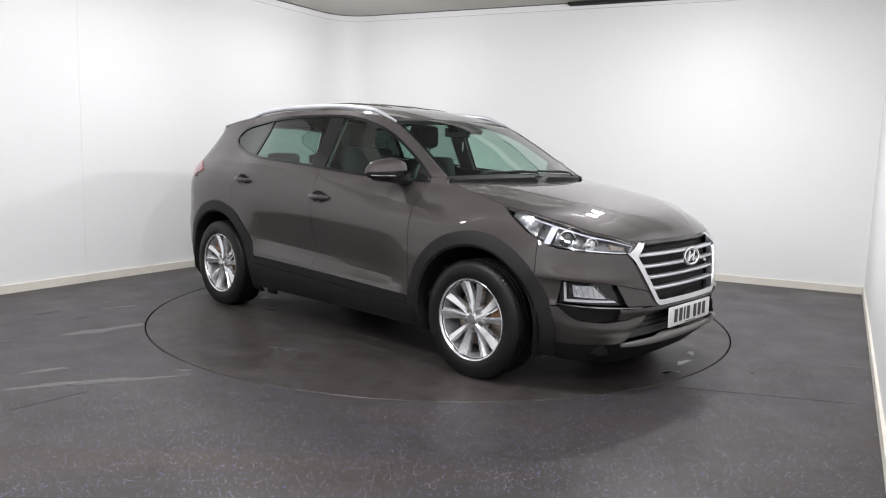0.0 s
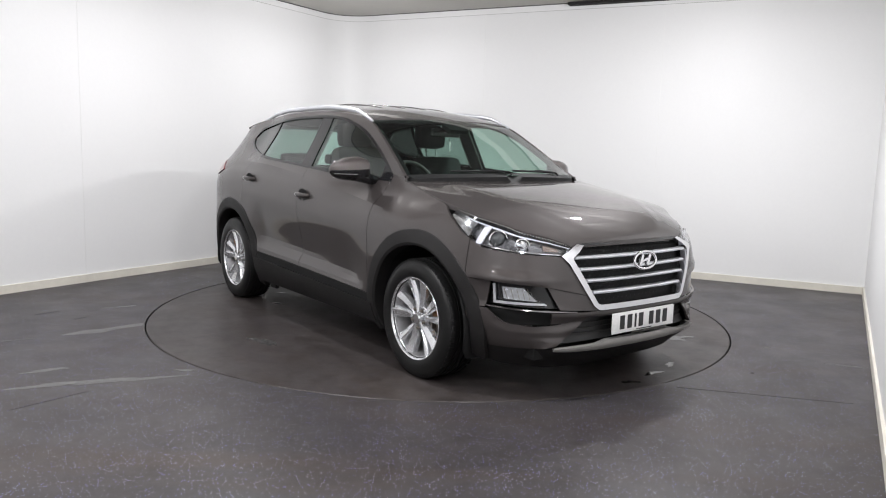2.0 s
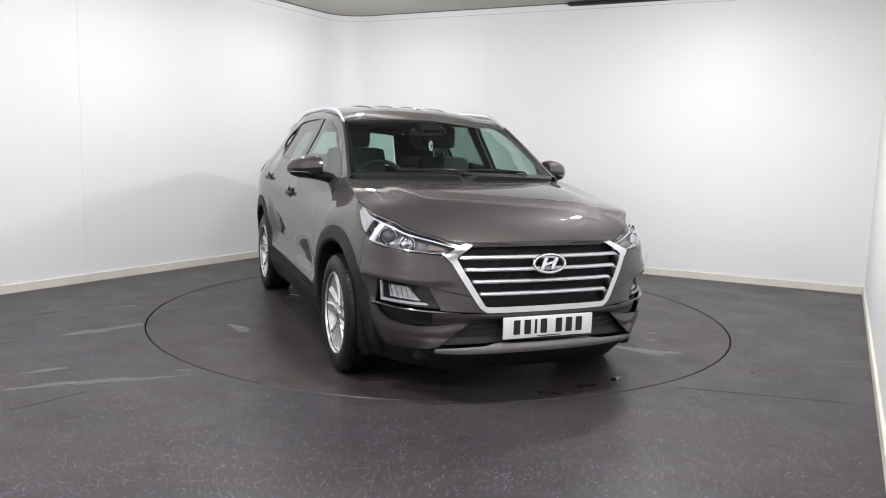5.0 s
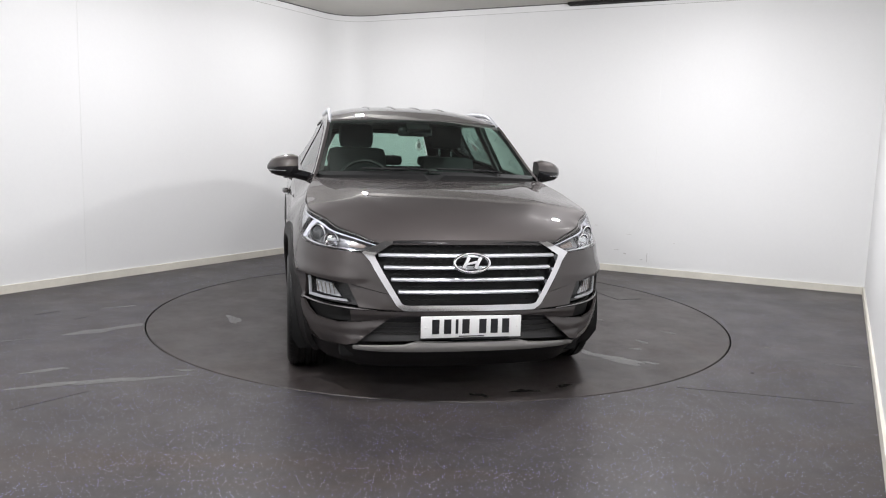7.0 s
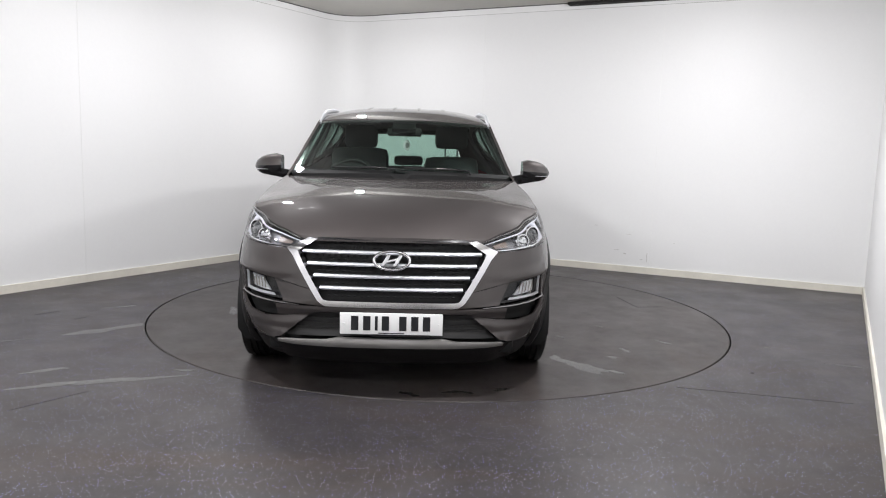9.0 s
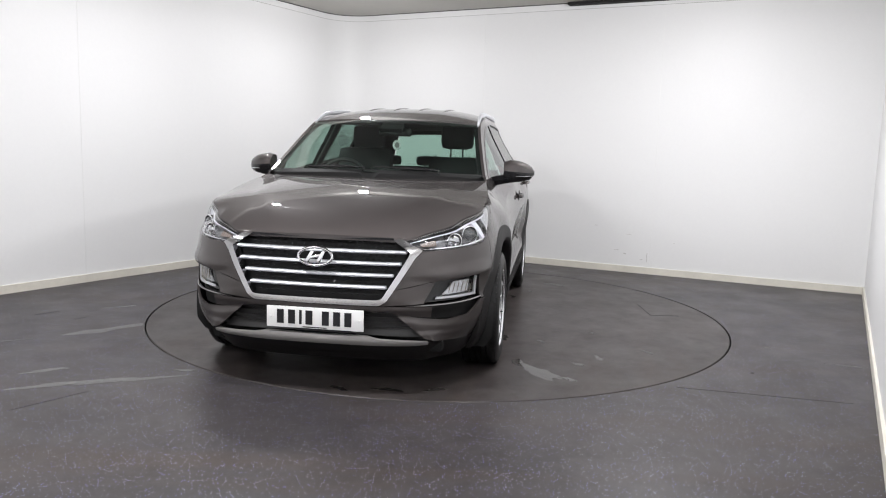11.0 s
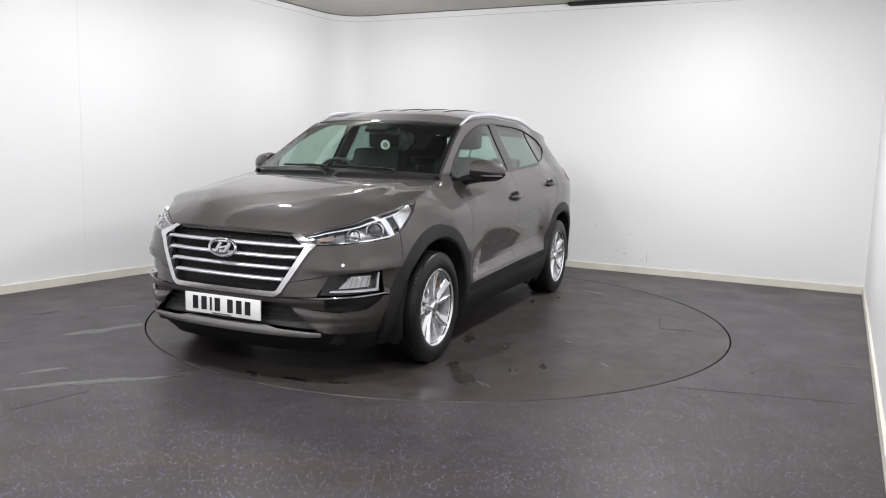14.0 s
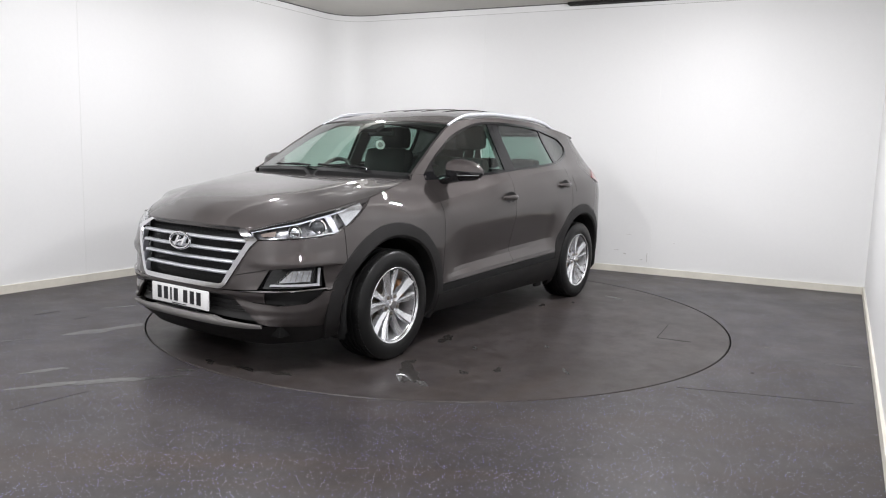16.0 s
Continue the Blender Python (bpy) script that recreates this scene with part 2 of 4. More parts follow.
# ---- the room ----
def ring_points(corners, radius_at, steps=10):
    """The corners of a polygon, some of them rounded."""
    out = []
    n = len(corners)
    for i, c in enumerate(corners):
        c, a, z = Vector(c), Vector(corners[i - 1]), Vector(corners[(i + 1) % n])
        r = radius_at.get(i, 0)
        if not r:
            out.append(c)
            continue
        da, dz = (a - c).normalized(), (z - c).normalized()
        half = da.angle(dz) / 2
        cut = r / math.tan(half)
        mid = c + (da + dz).normalized() * (r / math.sin(half))
        p, q = c + da * cut - mid, c + dz * cut - mid
        turn = p.angle_signed(q)
        for k in range(steps + 1):
            ang = turn * k / steps
            rot = Matrix.Rotation(-ang, 2)
            out.append(mid + rot @ p)
    return out


CORNERS = [(-6.33, -4.20), (-1.33, 3.90), (4.17, 1.245), (1.25, -4.15), (2.30, -4.72), (0.6, -7.9)]


def wall_strip(name, line, z0, z1, thick, material, parent=None, label="", inset=0.0):
    """An upright strip along a line, its room side on the right of the way; thickness goes outwards."""
    line = [Vector(p) for p in line]
    verts, faces = [], []
    for i, p in enumerate(line):
        d0 = (line[i] - line[i - 1]).normalized() if i else (line[1] - line[0]).normalized()
        d1 = (line[i + 1] - line[i]).normalized() if i < len(line) - 1 else d0
        d = (d0 + d1).normalized()
        nrm = Vector((-d.y, d.x)) / max(0.5, d.dot(d0))
        a, b2 = p - nrm * inset, p + nrm * (thick - inset)
        verts += [(a.x, a.y, z0), (a.x, a.y, z1), (b2.x, b2.y, z1), (b2.x, b2.y, z0)]
    for i in range(len(line) - 1):
        for k in range(4):
            a, b2 = i * 4, (i + 1) * 4
            faces.append((a + k, a + (k + 1) % 4, b2 + (k + 1) % 4, b2 + k))
    e = (len(line) - 1) * 4
    faces += [(3, 2, 1, 0), (e, e + 1, e + 2, e + 3)]
    return put(name, mesh_of(name, verts, faces, material), parent, label)


LOOP = ring_points([Vector(c) for c in CORNERS], {1: 0.42})
WALLS = {"wall_west": LOOP[0:7], "wall_north": LOOP[6:13], "wall_east": LOOP[12:14], "wall_jog": LOOP[13:15], "wall_south_east": LOOP[14:16], "wall_south": [LOOP[15], LOOP[0]]}
for wall_name, line in WALLS.items():
    wall = tagged(wall_strip(wall_name, line, -0.1, CEILING + 0.35, 0.12, WALL), "plain white painted studio wall", "wall", kind="structure")
    skirt = tagged(wall_strip("baseboard", line, 0.0, 0.072, 0.016, SKIRT, inset=0.016), "cream painted skirting board along the wall", "skirting board", kind="structure")
    tagged(wall_strip("trim", line, CEILING - 0.075, CEILING - 0.07, 0.004, CABLE, inset=0.004), "thin grey line along the wall top", "trim", kind="structure")
    tagged(wall_strip("trim", line, CEILING - 0.006, CEILING, 0.012, DARKGAP, inset=0.012), "dark shadow gap under the ceiling", "trim", kind="structure")


def wall_seam(a, b2, at, z1=CEILING - 0.08):
    """A hairline joint between two wall panels."""
    a, b2 = Vector(a), Vector(b2)
    p = a.lerp(b2, at)
    d = (b2 - a).normalized() * 0.0035
    tagged(wall_strip("trim", [p - d, p + d], 0.075, z1, 0.002, CABLE2, inset=0.002), "faint upright joint between wall panels", "trim", kind="structure")


CABLE2 = grain(mat("wall_joint_filler", (0.775, 0.775, 0.765), 0.5), 40, 0.0, 0.05, 0.1)
wall_seam(CORNERS[0], CORNERS[1], 0.617)
wall_seam(CORNERS[0], CORNERS[1], 0.30)
wall_seam(CORNERS[1], CORNERS[2], 0.325)
wall_seam(CORNERS[1], CORNERS[2], 0.66)

for at, z, w, h in ((0.60, 0.24, 0.05, 0.006), (0.615, 0.20, 0.03, 0.012), (0.655, 0.13, 0.008, 0.10), (0.645, 0.15, 0.03, 0.008), (0.62, 0.42, 0.06, 0.004), (0.56, 0.50, 0.03, 0.005), (0.70, 0.36, 0.02, 0.006)):
    p = Vector(CORNERS[1]).lerp(Vector(CORNERS[2]), at)
    d = (Vector(CORNERS[2]) - Vector(CORNERS[1])).normalized() * w / 2
    tagged(wall_strip("trim", [p - d, p + d], z, z + h, 0.0012, WALLMARK, inset=0.0012), "small grey scuff on the white wall", "scuff", kind="structure")

# ceiling: a light soffit along the walls round a raised dark ceiling, which carries the lamps
SOFFIT, RISE = 1.0, 0.22


def inset_ring(line, width):
    """A closed outline moved inwards, with its corners mitred."""
    out = []
    n = len(line)
    for i, p in enumerate(line):
        d0, d1 = (p - line[i - 1]).normalized(), (line[(i + 1) % n] - p).normalized()
        n0, n1 = Vector((d0.y, -d0.x)), Vector((d1.y, -d1.x))
        out.append(p + (n0 + n1) * (width / max(0.3, 1 + n0.dot(n1))))
    return out


OUTER = [Vector(c) for c in CORNERS]
INNER = inset_ring(OUTER, SOFFIT)
bm = bmesh.new()
out_low = [bm.verts.new((p.x, p.y, CEILING)) for p in OUTER]
in_low = [bm.verts.new((p.x, p.y, CEILING)) for p in INNER]
in_high = [bm.verts.new((p.x, p.y, CEILING + RISE)) for p in INNER]
out_high = [bm.verts.new((p.x, p.y, CEILING + RISE)) for p in OUTER]
for i in range(len(OUTER)):
    j = (i + 1) % len(OUTER)
    for a, z in ((out_low, in_low), (in_low, in_high), (in_high, out_high), (out_high, out_low)):
        bm.faces.new((a[i], a[j], z[j], z[i]))
soffit = part("ceiling", bm, CEIL, None)
tagged(soffit, "grey-beige plain ceiling soffit along the walls", "ceiling", kind="structure")
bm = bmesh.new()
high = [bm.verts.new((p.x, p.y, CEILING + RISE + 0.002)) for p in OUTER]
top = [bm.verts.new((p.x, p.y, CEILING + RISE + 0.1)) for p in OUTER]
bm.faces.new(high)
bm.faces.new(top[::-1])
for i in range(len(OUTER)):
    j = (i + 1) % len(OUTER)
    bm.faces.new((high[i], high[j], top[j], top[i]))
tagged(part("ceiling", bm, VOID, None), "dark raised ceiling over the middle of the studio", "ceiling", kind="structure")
north_a, north_b = Vector(CORNERS[1]), Vector(CORNERS[2])
strip = wall_strip("trim", [north_a.lerp(north_b, 0.49), north_a.lerp(north_b, 0.985)], CEILING - 0.035, CEILING - 0.007, 0.10, DARKGAP, inset=0.10)
tagged(strip, "dark gap strip where the ceiling sheet ends", "trim", kind="structure")

# unseen fixtures, including those for the three added fill lamps
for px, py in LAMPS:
    fixture = tagged(new("unseen_ceiling_light"), "small round white hanging ceiling lamp, lit, unseen; some added as fill", "ceiling light", "hanging ceiling lamps")
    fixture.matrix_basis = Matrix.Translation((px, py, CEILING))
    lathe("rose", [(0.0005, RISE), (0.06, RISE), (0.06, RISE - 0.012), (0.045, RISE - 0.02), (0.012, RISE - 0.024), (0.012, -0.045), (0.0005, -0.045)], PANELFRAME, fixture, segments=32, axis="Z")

# floor: one sheet with a round opening for the turntable
TABLE_R = 2.213
bm = bmesh.new()
SEG = 192
ringA = [bm.verts.new(((TABLE_R + 0.011) * math.cos(2 * math.pi * k / SEG), (TABLE_R + 0.011) * math.sin(2 * math.pi * k / SEG), 0)) for k in range(SEG)]
low = [bm.verts.new((v.co.x, v.co.y, -0.06)) for v in ringA]
far = []
for k in range(SEG):
    a = 2 * math.pi * k / SEG
    s = 9.5 / max(abs(math.cos(a)), abs(math.sin(a)))
    far.append(bm.verts.new((s * math.cos(a), s * math.sin(a), 0)))
for k in range(SEG):
    j = (k + 1) % SEG
    bm.faces.new((ringA[k], ringA[j], far[j], far[k]))
    bm.faces.new((ringA[k], low[k], low[j], ringA[j]))
floor = part("floor", bm, VINYL, None)
tagged(floor, "dark grey speckled vinyl safety floor, scuffed", "floor", kind="structure")
bm = bmesh.new()
bmesh.ops.create_cone(bm, segments=96, radius1=TABLE_R + 0.1, radius2=TABLE_R + 0.1, depth=0.02, cap_ends=True)
bmesh.ops.translate(bm, vec=(0, 0, -0.07), verts=bm.verts)
pit = part("turntable_pit", bm, DARKGAP, None)
tagged(pit, "dark pit under the turntable disc", "pit", kind="structure")

# turntable
turntable = tagged(new("turntable"), "round dark vinyl-topped vehicle turntable, flush with floor", "turntable")
disc_profile = [(0.0, 0.0), (0.7, 0.0), (1.4, 0.0), (TABLE_R - 0.004, 0.0), (TABLE_R, -0.004), (TABLE_R, -0.055), (0.0, -0.055)]
disc = lathe("disc", disc_profile[::-1], TABLETOP, turntable, segments=192, axis="Z")


def blob(name, x, y, r, squash, turn, material, parent, z, seed, label="", lobes=26):
    """A thin irregular patch lying on the floor."""
    rng = random.Random(seed)
    ph = [rng.uniform(0, 6.28) for _ in range(4)]
    verts, faces = [(x, y, z)], []
    c, s = math.cos(turn), math.sin(turn)
    for k in range(lobes):
        a = 2 * math.pi * k / lobes
        rr = r * (1 + 0.25 * math.sin(2 * a + ph[0]) + 0.2 * math.sin(3 * a + ph[1]) + 0.14 * math.sin(5 * a + ph[2]) + 0.1 * math.sin(8 * a + ph[3]))
        px, py = rr * math.cos(a), rr * squash * math.sin(a)
        verts.append((x + c * px - s * py, y + s * px + c * py, z - 0.0008))
    for k in range(lobes):
        faces.append((0, 1 + k, 1 + (k + 1) % lobes))
    return put(name, mesh_of(name, verts, faces, material), parent, label)


# hatch outline let into the disc
HATCH = [(-0.287, 1.705), (-0.32, 1.936), (-0.46, 1.70)]
hatch = new("hatch")
hatch.parent = turntable
hx, hy = Vector(HATCH[0]), Vector(HATCH[1])
du = hy - hx
dv = Vector((-du.y, du.x)).normalized() * 0.45
for a, b2 in ((hx, hy), (hx, hx + dv)):
    mid, d = (a + b2) / 2, b2 - a
    box("groove", (mid.x, mid.y, 0.0012), (d.length, 0.0035, 0.0016), DARKGAP, hatch, m=Matrix.Rotation(math.atan2(d.y, d.x), 4, "Z"))


# ---- the car: x forward, y to its left, origin on the ground midway between the axles ----
INTAKE = grain(mat("dark_grey_plastic", (0.012, 0.0115, 0.0115), 0.5), 200, 0.2, 0.2, 0.1)
BARREL = grain(mat("grey_cast_alloy", (0.42, 0.42, 0.43), 0.38, 0.8), 80, 0.1, 0.3, 0.1, 10)
HEADBACK = grain(mat("headlamp_inner_grey", (0.15, 0.15, 0.157), 0.30, 0.6), 40, 0.3, 0.4, 0.1, 14)
car = tagged(new("car"), "brown-grey metallic five-door SUV with silver alloy wheels, on turntable", "car")
AXLE, HUB_Z, TYRE_R = 1.335, 0.338, 0.342
ARCH_OUT, ARCH_IN = 0.508, 0.42

PLAN = [(2.215, 0), (2.206, 0.25), (2.165, 0.50), (2.09, 0.66), (1.985, 0.772), (1.89, 0.826), (1.75, 0.872), (1.5, 0.902), (1.0, 0.917), (0.4, 0.915),
        (-0.3, 0.915), (-0.9, 0.922), (-1.4, 0.920), (-1.7, 0.899), (-1.9, 0.850), (-2.08, 0.725), (-2.18, 0.50), (-2.222, 0.22), (-2.235, 0)]
chord = [0.0]
for p, q in zip(PLAN, PLAN[1:]):
    chord.append(chord[-1] + math.dist(p, q))
PX, PY = Curve(*[(s, p[0]) for s, p in zip(chord, PLAN)]), Curve(*[(s, p[1]) for s, p in zip(chord, PLAN)])
S_END = chord[-1]
DENSE = np.linspace(0, S_END, 1200)
DX, DY = np.array([PX(s) for s in DENSE]), np.array([PY(s) for s in DENSE])
kernel = np.exp(-0.5 * (np.arange(-45, 46) / 15.0) ** 2)
kernel /= kernel.sum()


def smoothed(v, mirror):
    """Evens out the outline's bends, carried over its ends by symmetry."""
    a, z = v[1:46][::-1], v[-46:-1][::-1]
    return np.convolve(np.concatenate([mirror * a + (0 if mirror > 0 else 2 * v[0]), v, mirror * z + (0 if mirror > 0 else 2 * v[-1])]), kernel, "valid")


DX, DY = smoothed(DX, 1), smoothed(DY, -1)


def PX(s):
    return float(np.interp(s, DENSE, DX))


def PY(s):
    return float(np.interp(s, DENSE, DY))



def at_x(x):
    """Where along the plan outline the body has that x."""
    return float(np.interp(-x, -DX, DENSE))


def at_y(y):
    """Where along the nose the outline has that y."""
    k = 520
    return float(np.interp(y, DY[:k], DENSE[:k]))


SIDE_IN = Curve((0.14, 0.12), (0.20, 0.08), (0.27, 0.046), (0.33, 0.028), (0.42, 0.016), (0.55, 0.008), (0.68, 0.0), (0.78, 0.0), (0.86, 0.008), (0.93, 0.024), (0.965, 0.036),
                (0.985, 0.048), (1.05, 0.082), (1.12, 0.112), (1.2, 0.145), (1.3, 0.187), (1.4, 0.231), (1.5, 0.276), (1.58, 0.325))
FRONT_IN = Curve((0.14, 0.17), (0.20, 0.11), (0.265, 0.03), (0.30, 0.0), (0.335, 0.006), (0.36, 0.018), (0.43, 0.018), (0.47, 0.0), (0.52, 0.002), (0.6, 0.012), (0.7, 0.028), (0.78, 0.05), (0.83, 0.088),
                 (0.88, 0.14), (0.95, 0.23), (1.0, 0.30), (1.6, 1.2))
REAR_IN = Curve((0.14, 0.10), (0.25, 0.03), (0.4, 0.0), (0.62, 0.0), (0.70, 0.05), (0.95, 0.09), (1.05, 0.135), (1.2, 0.235), (1.35, 0.37), (1.5, 0.54), (1.6, 0.64))
SHIFT = Curve((-1.9, 0.14), (-1.1, 0.115), (0.0, 0.055), (0.85, 0.0), (2.2, -0.02))
LOWZ = Curve((-0.95, 0.605), (0.0, 0.540), (0.8, 0.462))
SILLZ = Curve((-1.0, 0.463), (-0.1, 0.436), (0.86, 0.402))
CREASE = Curve((-1.75, 1.165), (-0.9, 1.150), (-0.045, 1.068), (0.85, 0.950), (1.25, 0.905))


def side_inset(x, z):
    w = ease((z - 0.72) / 0.2) * (1 - ease((z - 1.12) / 0.32))
    v = SIDE_IN(z - SHIFT(x) * w)
    v += 0.062 * ease((x - 0.0) / 1.0) * (1 - 0.75 * ease((x - 1.05) / 0.4)) * ease((z - 0.86) / 0.2)
    v += 0.045 * ease((-0.8 - x) / 0.5) * ease((z - 0.98) / 0.3)
    v += 0.025 * ease((x - 1.1) / 0.4) * ease((z - 0.62) / 0.25)
    v += 0.06 * ease((x - 1.72) / 0.2) * ease((z - 0.80) / 0.12)
    if -1.0 < x < 0.9:                                    # hollow of the lower doors
        zr = LOWZ(x)
        span = ease((x + 0.98) / 0.25) * ease((0.86 - x) / 0.35)
        up, down = (z - zr) / 0.32, (zr - z) / max(0.035, zr - SILLZ(x) - 0.004)
        v += 0.054 * span * ((1 - ease(up)) if z >= zr else (1 - ease(down)))
    k = abs(z - CREASE(x)) / 0.11                         # shoulder crease
    if k < 1:
        v -= 0.010 * (1 - k) ** 2 * ease((1.18 - x) / 0.35) * ease((x + 1.78) / 0.4)
    for c in (AXLE, -AXLE):                               # flare over the wheels
        d = math.hypot(x - c, z - HUB_Z)
        v -= 0.006 * (1 - ease((d - 0.40) / 0.26)) * ease((z - 0.2) / 0.2)
    return v


def shell(s, z, off=0.0, side=1):
    """A point of the body's skin and its outward direction."""
    s = min(max(s, 0.0), S_END)
    e = 0.012
    tx, ty = PX(min(s + e, S_END)) - PX(max(s - e, 0)), PY(min(s + e, S_END)) - PY(max(s - e, 0))
    ln = math.hypot(tx, ty)
    nx, ny = ty / ln, -tx / ln
    if s < e:
        nx, ny = 1.0, 0.0
    if s > S_END - e:
        nx, ny = -1.0, 0.0
    x, y = PX(s), PY(s)
    f = nx * nx
    ins = (1 - f) * side_inset(x, z) + f * (FRONT_IN(z) if nx > 0 else REAR_IN(z)) - off
    if x > 1.7:                                           # the bumper steps back round the fog lamps
        ins += 0.011 * ease((y - 0.44) / 0.16) * ease((x - 1.74) / 0.10) * ease((z - 0.49) / 0.03) * (1 - ease((z - 0.605) / 0.05))
    return Vector((x - nx * ins, max(0.0, y - ny * ins) * side, z)), Vector((nx, ny * side, 0))


def poly_at(line, t):
    """A place along a polyline of (s, z), by its share of the length."""
    ts = [p[2] if len(p) > 2 else i / (len(line) - 1) for i, p in enumerate(line)]
    return float(np.interp(t, ts, [p[0] for p in line])), float(np.interp(t, ts, [p[1] for p in line]))


def grid_mesh(name, rows, normals, material, rim=0.014, flip=False, sharp=32):
    """A sheet from a grid of points, its border turned inwards."""
    nv, nu = len(rows), len(rows[0])
    verts = [p for r in rows for p in r]
    faces = []
    for i in range(nv - 1):
        for j in range(nu - 1):
            f = (i * nu + j, i * nu + j + 1, (i + 1) * nu + j + 1, (i + 1) * nu + j)
            faces.append(f[::-1] if flip else f)
    if rim:
        loop = [(0, j) for j in range(nu)] + [(i, nu - 1) for i in range(1, nv)] + [(nv - 1, j) for j in range(nu - 2, -1, -1)] + [(i, 0) for i in range(nv - 2, 0, -1)]
        base = len(verts)
        for i, j in loop:
            verts.append(rows[i][j] - normals[i][j] * rim)
        m = len(loop)
        for k in range(m):
            a, b2 = loop[k], loop[(k + 1) % m]
            f = (a[0] * nu + a[1], base + k, base + (k + 1) % m, b2[0] * nu + b2[1])
            faces.append(f[::-1] if flip else f)
    return mesh_of(name, verts, faces, material, sharp)


def panel(name, lower, upper, material, parent, side=1, off=0.0, nu=24, nv=8, rim=0.014, label="", ts=None):
    """A piece of the skin between two lines of (s, z)."""
    ts = ts or [k / (nu - 1) for k in range(nu)]
    rows, nrm = [], []
    for i in range(nv):
        v = i / (nv - 1)
        r, m = [], []
        for t in ts:
            (s0, z0), (s1, z1) = poly_at(lower, t), poly_at(upper, t)
            p, d = shell(s0 + (s1 - s0) * v, z0 + (z1 - z0) * v, off(v, t) if callable(off) else off, side)
            r.append(p)
            m.append(d)
        rows.append(r)
        nrm.append(m)
    return put(name, grid_mesh(name, rows, nrm, material, rim, flip=side < 0), parent, label)


def xpanel(name, x0, x1, lo, hi, material, parent, side=1, off=0.0, nu=30, nv=10, rim=0.014, label="", extra=(), creased=False):
    """A piece of the side between two heights given as functions of x."""
    xs = sorted({round(x0 + (x1 - x0) * k / (nu - 1), 5) for k in range(nu)} | {round(x, 5) for x in extra if min(x0, x1) < x < max(x0, x1)}, reverse=True)
    if creased:                                           # a row of points runs along the shoulder crease
        rows, nrm, n_low = [], [], round(nv * 0.66)
        for i in range(nv):
            r, m = [], []
            for x in xs:
                z0, z1 = lo(x), hi(x)
                zc = min(max(CREASE(x), z0 + 0.02), z1 - 0.02)
                z = z0 + (zc - z0) * i / n_low if i <= n_low else zc + (z1 - zc) * (i - n_low) / (nv - 1 - n_low)
                p, d = shell(at_x(x), z, off, side)
                r.append(p)
                m.append(d)
            rows.append(r)
            nrm.append(m)
        return put(name, grid_mesh(name, rows, nrm, material, rim, flip=side < 0, sharp=14), parent, label)
    line = lambda fn: [(at_x(x), fn(x), k / (len(xs) - 1)) for k, x in enumerate(xs)]
    return panel(name, line(lo), line(hi), material, parent, side, off, nv=nv, rim=rim, label=label, ts=[k / (len(xs) - 1) for k in range(len(xs))])


def arch(x, c, radius, floor_z):
    d = radius * radius - (x - c) ** 2
    return max(floor_z, HUB_Z + math.sqrt(d)) if d > 0 else floor_z


ARC_X = [math.cos(math.pi * k / 40) * ARCH_OUT for k in range(41)]
BELT = Curve((-1.395, 1.345), (-1.34, 1.30), (-1.16, 1.243), (-0.9, 1.207), (-0.63, 1.187), (-0.3, 1.167), (0.335, 1.124), (0.6, 1.112), (0.86, 1.105))
TOP = Curve((-1.395, 1.356), (-1.36, 1.40), (-1.28, 1.432), (-1.12, 1.458), (-0.9, 1.484), (-0.6, 1.504), (-0.31, 1.508), (-0.1, 1.502), (0.08, 1.482), (0.25, 1.443), (0.42, 1.384), (0.6, 1.288), (0.74, 1.20), (0.86, 1.112))
EDGE = Curve((-1.75, 1.44), (-1.5, 1.482), (-1.3, 1.506), (-0.8, 1.545), (-0.3, 1.552), (0.05, 1.53), (0.2, 1.515), (0.37, 1.478), (0.6, 1.36), (0.8, 1.236), (1.02, 1.10))
HOODZ = Curve((at_y(0.0), 0.836), (at_y(0.30), 0.835), (at_y(0.41), 0.831), (at_y(0.50), 0.832), (at_y(0.60), 0.858), (at_x(2.0), 0.891), (at_x(1.85), 0.932), (at_x(1.7), 0.967), (at_x(1.5), 1.000), (at_x(1.3), 1.043), (at_x(1.02), 1.098))

LAMP_TOP = [(at_y(0.475), 0.816), (at_y(0.60), 0.852), (at_x(2.0), 0.885), (at_x(1.85), 0.926), (at_x(1.7), 0.962), (at_x(1.51), 0.989)]
LAMP_LOW = [(at_y(0.55), 0.772), (at_y(0.68), 0.778), (at_x(1.95), 0.788), (at_x(1.80), 0.806), (at_x(1.68), 0.868), (at_x(1.505), 0.984)]

